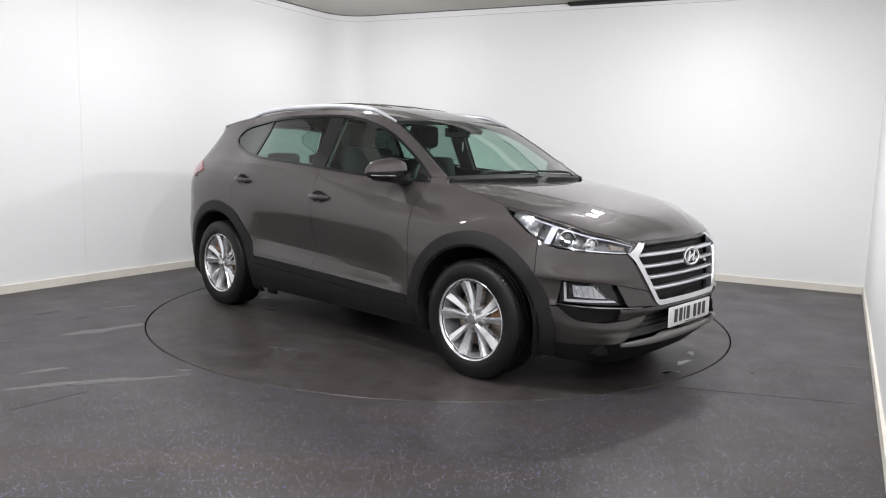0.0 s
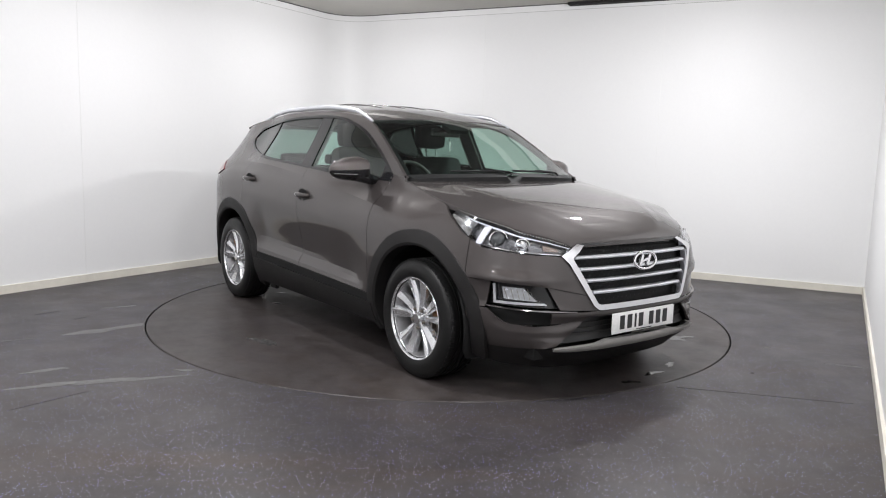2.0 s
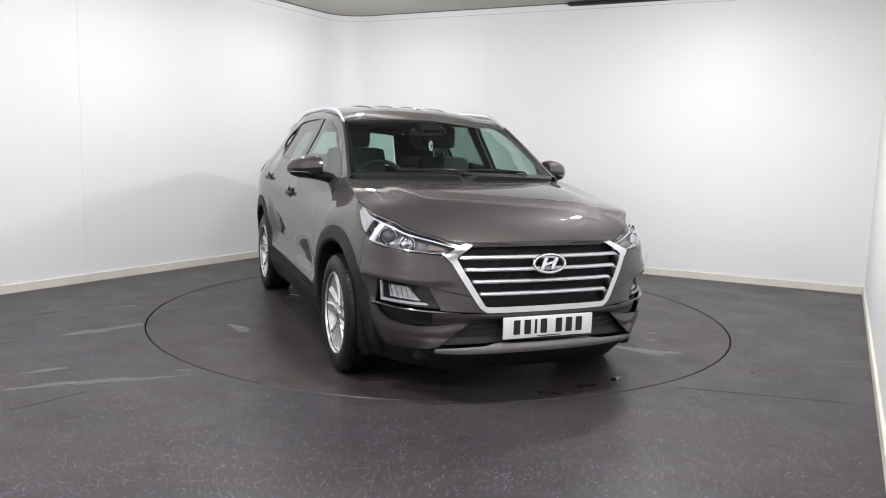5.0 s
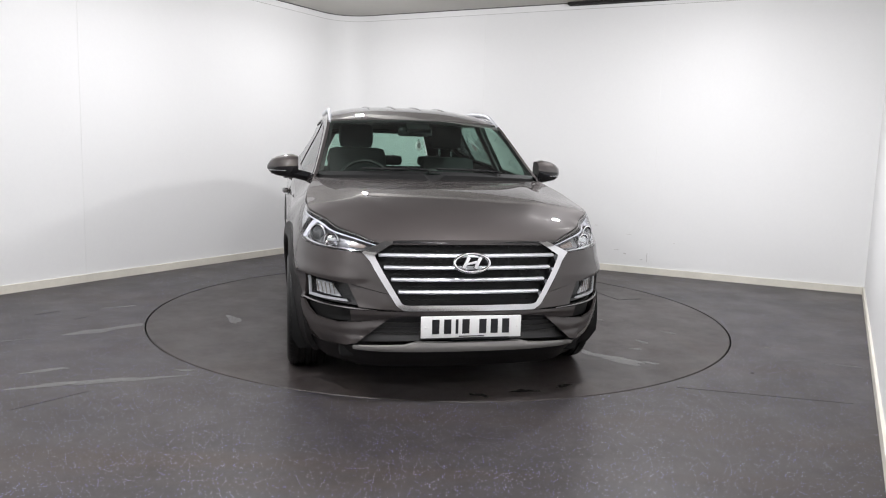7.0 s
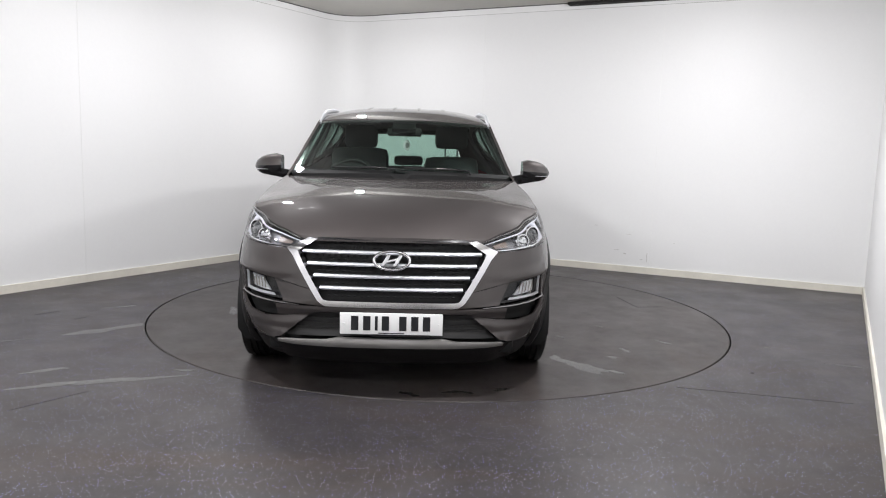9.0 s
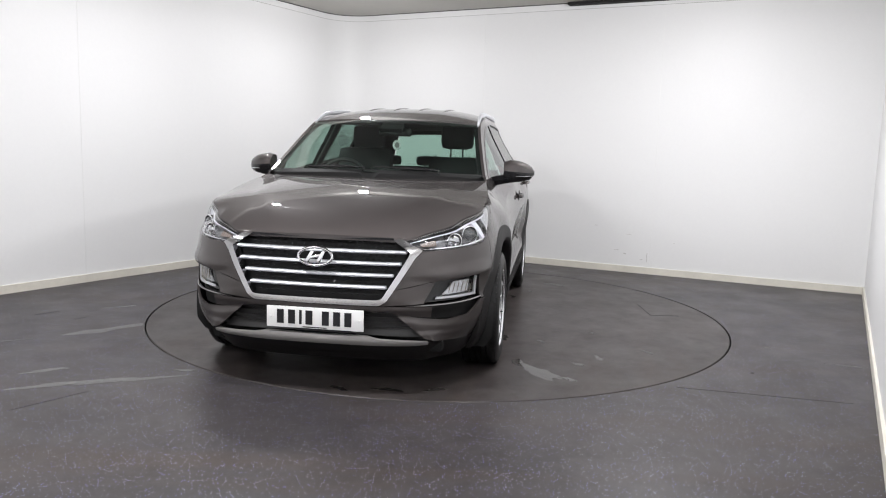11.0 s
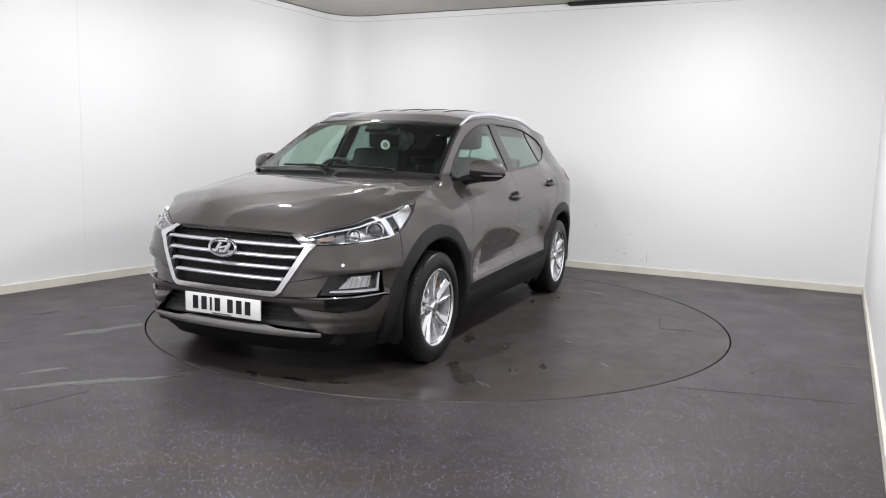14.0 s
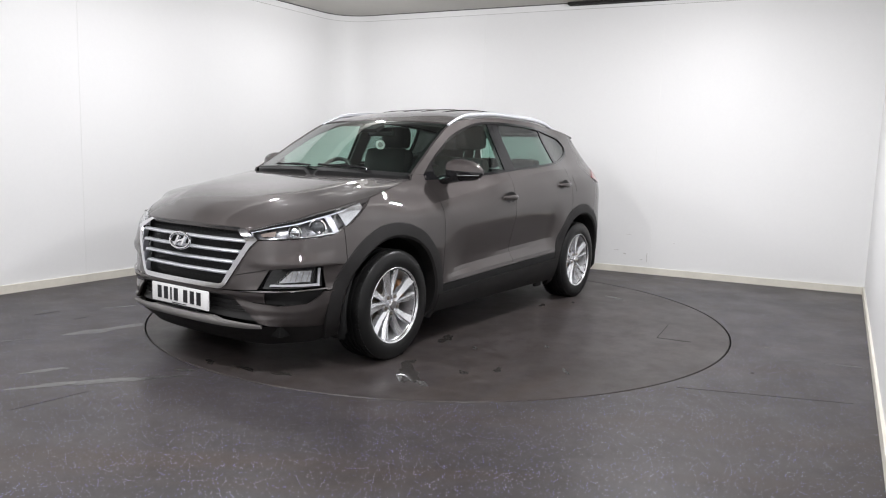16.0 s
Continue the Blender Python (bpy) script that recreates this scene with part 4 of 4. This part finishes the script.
# roof and its trims
ROOF_Z = Curve((0.42, 1.500), (0.30, 1.533), (0.1, 1.578), (-0.2, 1.615), (-0.5, 1.630), (-0.9, 1.622), (-1.3, 1.588), (-1.6, 1.54), (-1.80, 1.498))


def roof_point(x_edge, u, lift=0.0):
    e, _ = shell(at_x(x_edge), EDGE(x_edge), 0.0, 1)
    front = ease((x_edge + 0.3) / 0.67)
    x = x_edge + 0.05 * front * (1 - u * u) - 0.10 * ease((-1.3 - x_edge) / 0.4) * (1 - u * u)
    zc = ROOF_Z(x)
    return Vector((x, u * e.y, zc + (e.z - zc) * abs(u) ** 3.2 + lift))


rows = [[roof_point(0.37 - 2.09 * i / 40, -1 + 2 * k / 30) for k in range(31)] for i in range(41)]
put("roof", grid_mesh("roof", rows, [[Vector((0, 0, 1))] * 31] * 41, PAINT, 0.015, flip=False), car, "brown-grey metallic roof")
for yy in (-0.3, -0.1, 0.1, 0.3):                     # pressed ribs
    pts = [roof_point(0.0 - 1.35 * k / 16, yy / 0.63, 0.0) for k in range(17)]
    tube("roof_rib", pts, lambda t: 0.002 + 0.007 * math.sin(math.pi * t) ** 0.4, PAINT, car, flat=2.2, sides=8)
spoil = []
for i, (dx, dz) in enumerate(((0.10, 0.004), (-0.05, -0.012), (-0.10, -0.030), (-0.10, -0.05), (0.0, -0.055))):
    spoil.append([Vector((-1.72 + dx - 0.07 * (1 - (k / 10 - 1) ** 2), (k / 10 - 1) * 0.55, 1.50 + dz - 0.045 * abs(k / 10 - 1) ** 3)) for k in range(21)])
put("roof_spoiler", grid_mesh("roof_spoiler", spoil, [[Vector((0, 0, 1))] * 21] * 5, PAINT, 0.0), car)
for side in (1, -1):
    pts = []
    for k in range(29):
        t = k / 28
        x = 0.40 - 1.80 * t
        e = shell(at_x(x), EDGE(x), 0.0, side)[0]
        lift = 0.026 * ease(t / 0.14) * ease((1 - t) / 0.14)
        pts.append((x, e.y - side * 0.018, e.z + 0.004 + lift))
    tube("roof_rail", pts, lambda t: 0.008 + 0.010 * min(1, 6 * t, 6 * (1 - t)), RAIL, car, "satin silver roof rail", flat=0.95, sides=12)

# windscreen, cowl and wipers
def screen_point(v, u, off=0.0):
    xe = 0.985 + (0.375 - 0.985) * v
    e, _ = shell(at_x(xe), EDGE(xe) - 0.002, -0.004, 1)
    return Vector((e.x + (0.155 + (0.06 - 0.155) * v) * (1 - u * u) + off * 0.6, u * (e.y - 0.012), e.z + (0.018 + 0.006 * v) * (1 - u * u) + off * 0.8))


def screen_sheet(name, v0, v1, u0, u1, material, off=0.0, nv=16, nu=31, rim=0.0, label="", parent=None):
    rows = [[screen_point(v0 + (v1 - v0) * i / (nv - 1), u0 + (u1 - u0) * k / (nu - 1), off) for k in range(nu)] for i in range(nv)]
    return put(name, grid_mesh(name, rows, [[Vector((0.6, 0, 0.8))] * nu] * nv, material, rim), parent or car, label)


windscreen = screen_sheet("windscreen", 0.0, 1.0, -1, 1, SCREEN)
screen_sheet("screen_band", 0.935, 1.0, -1, 1, MATT, -0.004, nv=4, parent=windscreen)
screen_sheet("screen_band", 0.0, 0.05, -1, 1, GLOSS, -0.004, nv=4, parent=windscreen)
for u0, u1 in ((-1, -0.955), (0.955, 1)):
    screen_sheet("screen_band", 0.05, 0.935, u0, u1, GLOSS, -0.004, nu=4, parent=windscreen)
screen_sheet("sensor_cover", 0.80, 0.935, -0.13, 0.13, MATT, -0.012, nv=6, nu=8, rim=0.03, parent=windscreen)
rows = []
for i in range(4):
    f = i / 3
    rows.append([screen_point(0.03, u / 10 - 1, 0.004).lerp(Vector((1.16 + 0.0 * u, (u / 10 - 1) * 0.69, 1.07)) if abs(u / 10 - 1) < 0.01 else Vector((screen_point(0.03, u / 10 - 1).x + 0.04, (u / 10 - 1) * 0.69, screen_point(0.03, u / 10 - 1).z - 0.018)), f) for u in range(21)])
put("cowl_panel", grid_mesh("cowl_panel", rows, [[Vector((0, 0, 1))] * 21] * 4, MATT, 0.03), car, "black plastic panel under the windscreen")
for u0, u1, v1 in ((-0.05, -0.62, 0.055), (0.62, 0.03, 0.06)):
    pts = [screen_point(0.035 + (v1 - 0.035) * t / 10, u0 + (u1 - u0) * t / 10, 0.016 - 0.005 * t / 10) for t in range(11)]
    wiper = tube("wiper", pts, 0.007, MATT, car, "black windscreen wiper", flat=0.8)
    base = pts[0]
    tube("wiper_arm", [base + Vector((0.035, -0.0, -0.02)), base + Vector((0.012, 0, 0.0)), pts[3] + Vector((0, 0, 0.006)), pts[5] + Vector((0, 0, 0.006))], 0.006, GLOSS, wiper)

# rear glass
rows, nrm = [], []
for i in range(8):
    z = 1.10 + (1.465 - 1.10) * i / 7
    line = []
    for k in range(21):
        u = k / 10 - 1
        s = S_END - 0.62 * abs(u)
        line.append(shell(s, z, 0.0, 1 if u >= 0 else -1)[0])
    rows.append(line)
put("tailgate_window", grid_mesh("tailgate_window", rows, [[Vector((-1, 0, 0))] * 21] * 8, REARGLASS, 0), car)

# door mirrors and handles
for side in (1, -1):
    mirror = new("door_mirror")
    mirror.parent = car
    mirror.matrix_basis = Matrix.Translation((0.665, side * 0.922, 1.153))
    rings = []
    for i in range(11):                                  # cap: a rounded wedge that tapers outwards
        t = i / 10
        y = -0.085 + 0.205 * t
        h = 0.082 * (1 - 0.10 * t) * math.sqrt(max(0.02, 1 - max(0, (t - 0.25) / 0.76) ** 2.6)) * (0.80 + 0.20 * ease(t / 0.2))
        d = 0.105 * math.sqrt(max(0.03, 1 - max(0, (t - 0.2) / 0.81) ** 2.2))
        ring = []
        for k in range(20):
            a = 2 * math.pi * k / 20
            cx, cz = math.cos(a), math.sin(a)
            px = -0.03 + d * (abs(cx) ** 0.8) * (1 if cx > 0 else -0.28)
            pz = h * (abs(cz) ** 0.75) * (1 if cz > 0 else -0.92) + 0.008 * (1 - t) - 0.006 * t
            ring.append(Vector((px - 0.05 * t * t, side * y, pz)))
        rings.append(ring)
    for nm, lo, hi, material in (("mirror_cap", -0.02, 1, PAINT), ("mirror_base", -1, -0.02, GLOSS)):
        verts = [p for r in rings for p in r]
        faces = []
        for i in range(10):
            for k in range(20):
                j = (k + 1) % 20
                mid_k = math.sin(2 * math.pi * (k + 0.5) / 20)
                if (mid_k > -0.12) == (nm == "mirror_cap"):
                    f = (i * 20 + k, i * 20 + j, (i + 1) * 20 + j, (i + 1) * 20 + k)
                    faces.append(f if side < 0 else f[::-1])
        if nm == "mirror_cap":
            faces += [tuple(range(20)), tuple(200 + k for k in range(20))]
        put(nm, mesh_of(nm, verts, faces, material, 50), mirror)
    box("mirror_glass", (-0.064, side * 0.02, 0.0), (0.004, 0.15, 0.105), MIRROR, mirror, bevel=0.0015)
    tube("indicator_strip", [(0.066 - 0.10 * t * t, side * (0.0 + 0.108 * t), -0.026) for t in [k / 8 for k in range(9)]], 0.0028, CHROME, mirror, "thin indicator strip")
    arm_pts = [(-0.0, side * -0.19, -0.075), (0.0, side * -0.13, -0.060), (0.0, side * -0.06, -0.045), (0.0, side * 0.0, -0.035)]
    tube("mirror_stalk", arm_pts, 0.034, GLOSS, mirror, flat=1.7)
    for hx, hz in ((-0.045, 0.948), (-0.975, 1.021)):
        grip = new("door_handle")
        grip.parent = car
        p, d = shell(at_x(hx), hz, 0.0, side)
        grip.matrix_basis = Matrix.Translation(p)
        pts = [(0.105 - 0.21 * k / 12, side * (0.006 + 0.030 * math.sin(math.pi * k / 12) ** 0.5), 0.004 + 0.002 * k / 12) for k in range(13)]
        tube("grip", pts, lambda t: 0.012 + 0.007 * math.sin(math.pi * t), PAINT, grip, "body-coloured pull handle", flat=0.6)
        bowl_v = [(0.0, side * 0.001, 0.004)] + [(0.074 * math.cos(a), side * 0.0065, 0.004 + 0.043 * math.sin(a)) for a in [2 * math.pi * k / 24 for k in range(24)]]
        put("recess", mesh_of("recess", bowl_v, [(0, 1 + k, 1 + (k + 1) % 24) for k in range(24)], MATT), grip)

# fuel flap outline on the left quarter: a shallow raised flap
panel("fuel_flap", [(at_x(-1.20), 0.965), (at_x(-1.37), 0.975)], [(at_x(-1.19), 1.095), (at_x(-1.36), 1.105)], PAINT, car, 1, off=0.0025, nu=8, nv=8, rim=0.006)

# wheels
def wheel(x, side):
    w = new("wheel")
    w.parent = car
    w.matrix_basis = pose(x, side * 0.792, HUB_Z, 0, 0, 0 if side > 0 else 180)
    R = TYRE_R
    prof = [(0.218, -0.10), (0.235, -0.112), (0.29, -0.116), (R - 0.018, -0.106), (R - 0.004, -0.092), (R, -0.075)]
    for g in (-0.05, -0.017, 0.017, 0.05):
        prof += [(R + 0.0, g - 0.006), (R - 0.008, g - 0.004), (R - 0.008, g + 0.004), (R + 0.0, g + 0.006)]
    prof += [(R, 0.075), (R - 0.004, 0.092), (R - 0.016, 0.105), (R - 0.03, 0.111), (0.295, 0.1165), (0.27, 0.117), (0.245, 0.1135), (0.236, 0.108), (0.222, 0.098), (0.216, 0.085)]
    tyre = lathe("tyre", prof, RUBBER, w, "black road tyre, slightly dusty", segments=72)
    tv, tf = [], []
    for k in range(72):                                  # shoulder blocks
        a = 2 * math.pi * (k + 0.25) / 72
        b2 = 2 * math.pi * (k + 0.75) / 72
        for h0, h1 in ((0.077, 0.099), (-0.099, -0.077)):
            i0 = len(tv)
            for ang in (a, b2):
                for r, h in ((R - 0.004, h0), (R + 0.0015, h0), (R + 0.0015 - 0.006, h1), (R - 0.012, h1)):
                    tv.append((r * math.cos(ang), h, r * math.sin(ang)))
            tf += [(i0 + 1, i0 + 2, i0 + 6, i0 + 5), (i0, i0 + 1, i0 + 2, i0 + 3), (i0 + 4, i0 + 5, i0 + 6, i0 + 7), (i0 + 2, i0 + 3, i0 + 7, i0 + 6)]
    tagged(put("tyre_tread", mesh_of("tyre_tread", tv, tf, RUBBER), tyre), kind="stuff")
    lathe("rim", [(0.236, 0.104), (0.2365, 0.109), (0.234, 0.111), (0.229, 0.108), (0.225, 0.100), (0.218, 0.092)], ALLOY, w, "silver alloy rim", segments=72)
    lathe("rim_barrel", [(0.218, 0.092), (0.208, 0.05), (0.200, -0.09), (0.22, -0.10)], BARREL, w, "cast alloy inner rim barrel", segments=48)
    lathe("hub", [(0.080, 0.040), (0.078, 0.062), (0.070, 0.070), (0.036, 0.074), (0.034, 0.088), (0.031, 0.092)], ALLOY, w, segments=40)
    lathe("centre_cap", [(0.031, 0.088), (0.030, 0.093), (0.026, 0.096), (0.0005, 0.097)], CHROME, w, segments=32)
    lathe("brake_disc", [(0.165, 0.0), (0.165, 0.012), (0.09, 0.012), (0.088, 0.04), (0.055, 0.044), (0.0005, 0.044)], STEEL if x > 0 else RUST, w, "worn steel brake disc", segments=48)
    box("brake_caliper", (-0.13 if x > 0 else 0.13, 0.02, 0.06), (0.07, 0.06, 0.15), RUST, w, bevel=0.012)
    lathe("dust_shield", [(0.205, -0.03), (0.12, -0.034), (0.0005, -0.034)], MATT, w, segments=32)
    for k in range(5):
        a0 = 72 * k + 90
        for lean, w0, w1, sweep, z1, crest in ((-1, 0.014, 0.038, 14.5, 0.0, 0.45), (1, 0.011, 0.027, 15.5, -0.005, -0.45)):
            verts, faces = [], []
            for i in range(7):
                t = i / 6
                r = 0.034 + (0.229 - 0.034) * t
                ang = radians(a0 + lean * (13 + (sweep - 13) * t) - 4 * t)
                c = Vector((r * math.cos(ang), 0, r * math.sin(ang)))
                q = Vector((-math.sin(ang), 0, math.cos(ang)))
                half = w0 + (w1 - w0) * t
                y = 0.084 + 0.020 * t - 0.008 * math.sin(math.pi * t) + z1
                for du, dy in ((-1.0, -0.045), (-0.97, -0.016), (-0.90, -0.012), (crest, 0.0), (0.90, -0.012), (0.97, -0.016), (1.0, -0.045)):
                    verts.append(c + q * half * du + Vector((0, y + dy, 0)))
            for i in range(6):
                for j in range(6):
                    faces.append((i * 7 + j, (i + 1) * 7 + j, (i + 1) * 7 + j + 1, i * 7 + j + 1))
            put("spoke", mesh_of("spoke", verts, faces, ALLOY, 22), w)
        a = radians(a0 + 36)
        lathe("nut_pocket", [(0.0205, 0.066), (0.0195, 0.078), (0.0165, 0.0785), (0.0155, 0.0725), (0.0005, 0.0725)], BARREL, w, segments=20).matrix_basis = Matrix.Translation((0.056 * math.cos(a), 0, 0.056 * math.sin(a)))
        nut = lathe("wheel_nut", [(0.0105, 0.060), (0.0100, 0.080), (0.0075, 0.087), (0.0005, 0.088)], STEEL, w, segments=6)
        nut.matrix_basis = Matrix.Translation((0.056 * math.cos(a), 0, 0.056 * math.sin(a)))
    valve = tube("valve", [(0.2 * math.cos(radians(200)), 0.09, 0.2 * math.sin(radians(200))), (0.185 * math.cos(radians(200)), 0.105, 0.185 * math.sin(radians(200)))], 0.004, MATT, w, sides=6)
    return w


for wx in (AXLE, -AXLE):
    for side in (1, -1):
        wheel(wx, side)

# underbody and inner shell, so that nothing shows through
box("underbody", (0.0, 0, 0.27), (4.1, 1.30, 0.10), MATT, car, bevel=0.03)
box("underbody", (0.0, 0, 0.33), (1.72, 1.62, 0.14), MATT, car, bevel=0.03)
for side in (1, -1):
    box("jack_point", (-0.74, side * 0.80, 0.20), (0.10, 0.03, 0.07), MATT, car, bevel=0.006)
box("bulkhead", (0.98, 0, 0.70), (0.06, 1.50, 0.62), MATT, car, bevel=0.02)
box("radiator", (1.99, 0, 0.60), (0.05, 1.20, 0.44), MATT, car, bevel=0.02)
box("rear_panel", (-2.02, 0, 0.62), (0.05, 1.45, 0.70), MATT, car, bevel=0.02)

# cabin
for side in (1, -1):
    for nm, x0, x1 in (("door_card", 0.83, -0.13), ("door_card", -0.14, -1.10), ("load_trim", -1.11, -1.72)):
        xpanel(nm, x0, x1, lambda x: 0.42 if x > -0.9 else max(0.42, arch(x, -AXLE, 0.52, 0.42)), lambda x: (BELT(x) - 0.02) if x > -1.38 else 1.30, MATT, car, side, off=-0.06, nu=14, nv=8, rim=0)
    xpanel("pillar_trim", 0.93, -1.70, lambda x: (TOP(x) + 0.012) if x > -1.392 else 1.345, lambda x: EDGE(x) - 0.006, LINER, car, side, off=-0.028, nu=50, nv=4, rim=0)
    xpanel("pillar_trim", -0.10, -0.25, lambda x: BELT(x) - 0.02, lambda x: TOP(x) + 0.01, LINER, car, side, off=-0.03, nu=5, nv=5)
    xpanel("pillar_trim", -1.40, -1.70, lambda x: 1.14, lambda x: 1.36, LINER, car, side, off=-0.028, nu=6, nv=4, rim=0)
rows = [[roof_point(0.36 - 2.0 * i / 20, (-1 + 2 * k / 14) * 0.93, -0.028) for k in range(15)] for i in range(21)]
put("headliner", grid_mesh("headliner", rows, [[Vector((0, 0, 1))] * 15] * 21, LINER, 0), car)
box("cabin_floor", (-0.4, 0, 0.42), (2.8, 1.60, 0.04), FABRIC, car)
rows = []
for i, (x, z) in enumerate(((1.09, 1.055), (0.96, 1.075), (0.80, 1.068), (0.70, 1.035), (0.655, 0.96), (0.68, 0.78), (0.72, 0.55))):
    rows.append([Vector((x + 0.08 * (1 - (k / 10 - 1) ** 2) * (1 if i < 3 else 0.2), (k / 10 - 1) * 0.70, z + (0.02 * math.exp(-(((k / 10 - 1) * 0.70 + 0.37) / 0.17) ** 2) if 1 < i < 4 else 0))) for k in range(21)])
put("dashboard", grid_mesh("dashboard", rows, [[Vector((0, 0, 1))] * 21] * 7, MATT, 0), car, "black soft-touch dashboard")
box("dash_screen", (0.72, 0.0, 1.10), (0.02, 0.22, 0.12), GLOSS, car, bevel=0.008)
steering = new("steering_wheel")
steering.parent = car
steering.matrix_basis = pose(0.54, -0.37, 1.035, 0, 64, 0)
tube("wheel_rim", [(0.185 * math.cos(2 * math.pi * k / 40), 0.185 * math.sin(2 * math.pi * k / 40), 0) for k in range(41)], 0.015, INTAKE, steering)
box("wheel_boss", (0, 0, -0.02), (0.12, 0.15, 0.05), MATT, steering, bevel=0.02)
for yy in (0.11, -0.11):
    box("wheel_spoke", (0, yy, -0.01), (0.04, 0.12, 0.02), CHROME, steering, bevel=0.006)


def seat(name, x, y, wide, back_top, rest, tall=0.19, gap=0.06):
    st = new(name)
    st.parent = car
    st.matrix_basis = Matrix.Translation((x, y, 0.44))
    box("cushion", (0.22, 0, 0.18), (0.52, wide, 0.20), FABRIC, st, bevel=0.06)
    box("backrest", (-0.10, 0, 0.30 + back_top / 2), (0.15, wide * 0.92, back_top), FABRIC, st, bevel=0.07, m=Matrix.Rotation(radians(-12), 4, "Y"))
    for yy in rest:
        box("headrest", (-0.235, yy, 0.30 + back_top + gap + tall / 2), (0.11, 0.27, tall), FABRIC, st, bevel=min(0.052, tall * 0.4))
        for dy in (-0.05, 0.05):
            tube("headrest_post", [(-0.19, yy + dy, 0.30 + back_top - 0.06), (-0.23, yy + dy, 0.30 + back_top + 0.10)], 0.007, CHROME, st, sides=6)


seat("front_seat", -0.02, -0.37, 0.50, 0.56, (0.0,), gap=-0.01)
seat("front_seat", -0.06, 0.37, 0.48, 0.50, (0.0,))
seat("rear_seat", -0.90, 0.0, 1.28, 0.40, (-0.42, 0.0, 0.42), 0.09, gap=0.0)
box("inner_mirror", (0.40, 0.0, 1.415), (0.03, 0.25, 0.065), GLOSS, car, bevel=0.014)
box("sun_visor", (0.30, -0.36, 1.475), (0.16, 0.36, 0.02), LINER, car, bevel=0.006)
box("sun_visor", (0.30, 0.36, 1.475), (0.16, 0.36, 0.02), LINER, car, bevel=0.006)
tag_disc = lathe("air_freshener", [(0.0005, 0.004), (0.026, 0.004), (0.034, 0.002), (0.036, 0.0), (0.034, -0.002), (0.0005, -0.004)], WHITE, car, "small round white hanging disc behind the windscreen", segments=28, axis="X")
tag_disc.matrix_basis = pose(0.435, 0.020, 1.318, 0, 0, 45)
tag_core = lathe("disc_print", [(0.0005, 0.006), (0.020, 0.006), (0.020, 0.004)], SKID, car, segments=24, axis="X")
tag_core.matrix_basis = pose(0.435, 0.020, 1.318, 0, 0, 45)
tube("hanging_cord", [(0.43, 0.020, 1.355), (0.42, 0.012, 1.41)], 0.002, MATT, car, sides=6)


# ---- water and scuffs that turn with the disc ----
PUDDLES = [(1.53, 0.85, 0.17, 0.40, 49), (1.36, 0.72, 0.06, 0.6, 20), (1.31, 1.09, 0.04, 0.5, 80), (1.135, 1.22, 0.05, 0.4, 10), (2.06, 0.06, 0.07, 0.35, 95), (2.10, -0.20, 0.05, 0.5, 60), (2.00, 0.31, 0.06, 0.3, 110),
           (-0.88, -1.01, 0.05, 0.45, 30), (-1.28, -0.79, 0.035, 0.5, 70), (-0.76, 0.55, 0.05, 0.5, 0), (-1.05, 0.70, 0.03, 0.5, 40), (0.73, 0.57, 0.09, 0.5, 15)]
for i, (x, y, r, sq, turn) in enumerate(PUDDLES):
    blob("water_patch", x, y, r, sq, radians(turn), WET, turntable, 0.0016, 40 + i)
for i, (x, y, r, sq, turn) in enumerate([(0.46, 1.205, 0.03, 0.5, 20), (0.80, 0.85, 0.03, 0.5, 50), (1.62, 1.0, 0.08, 0.3, 60), (1.2, -0.9, 0.12, 0.3, 30), (0.2, -1.6, 0.15, 0.25, 10), (-1.5, 0.9, 0.10, 0.3, 75), (0.9, 1.55, 0.05, 0.3, 45)]):
    blob("scuff_mark", x, y, r, sq, radians(turn), SCUFF, turntable, 0.0013, 70 + i)
for i, (x, y, r, sq, turn) in enumerate([(-2.30, -0.93, 0.22, 0.28, 42), (-2.72, -1.25, 0.12, 0.08, 28), (-1.85, -2.05, 0.35, 0.12, 22), (-2.2, -1.87, 0.12, 0.2, 30), (-1.44, -1.80, 0.06, 0.3, 10), (2.27, -0.92, 0.035, 0.3, 10), (2.59, -1.33, 0.10, 0.1, -20), (-2.5, -0.2, 0.10, 0.2, 30), (1.5, 2.0, 0.05, 0.4, 0)]):
    blob("scuff_mark", x, y, r, sq, radians(turn), SCUFF, floor, 0.0013, 90 + i)
for a, b2 in (((-2.988, -0.557), (-2.878, -0.408)), ((-2.644, -0.663), (-2.589, -0.565)), ((-2.04, -2.507), (-1.80, -2.20)), ((1.35, -1.87), (2.238, -2.074)), ((1.905, -1.56), (1.92, -1.54))):
    a, b2 = Vector(a), Vector(b2)
    mid, d = (a + b2) / 2, b2 - a
    box("floor_joint", (mid.x, mid.y, 0.0008), (d.length, (0.004 if d.length < 0.25 else 0.0014) if d.length > 0.03 else 0.018, 0.0014), DARKGAP if d.length < 0.25 else SEAMLINE, floor, m=Matrix.Rotation(math.atan2(d.y, d.x), 4, "Z"))


def heading(t):
    drift = float(np.interp(t, (0, 1.5, 3, 4, 6.5, 9, 11.5, 13.5, 16), (-0.25, -0.12, 0.1, 0.2, 0.17, 0.11, -0.08, -0.1, 0.05)))
    return -42.465 - 5.1366 * t + drift


def motions():
    rows_car, rows_table = [], []
    for k in range(33):
        t = k * 0.5
        spin = pose(0, 0, 0, 0, 0, heading(t))
        rows_table.append((t, spin))
        rows_car.append((t, spin @ pose(0.0105, -0.298, 0)))
    walk(car, rows_car)
    walk(turntable, rows_table)


motions()
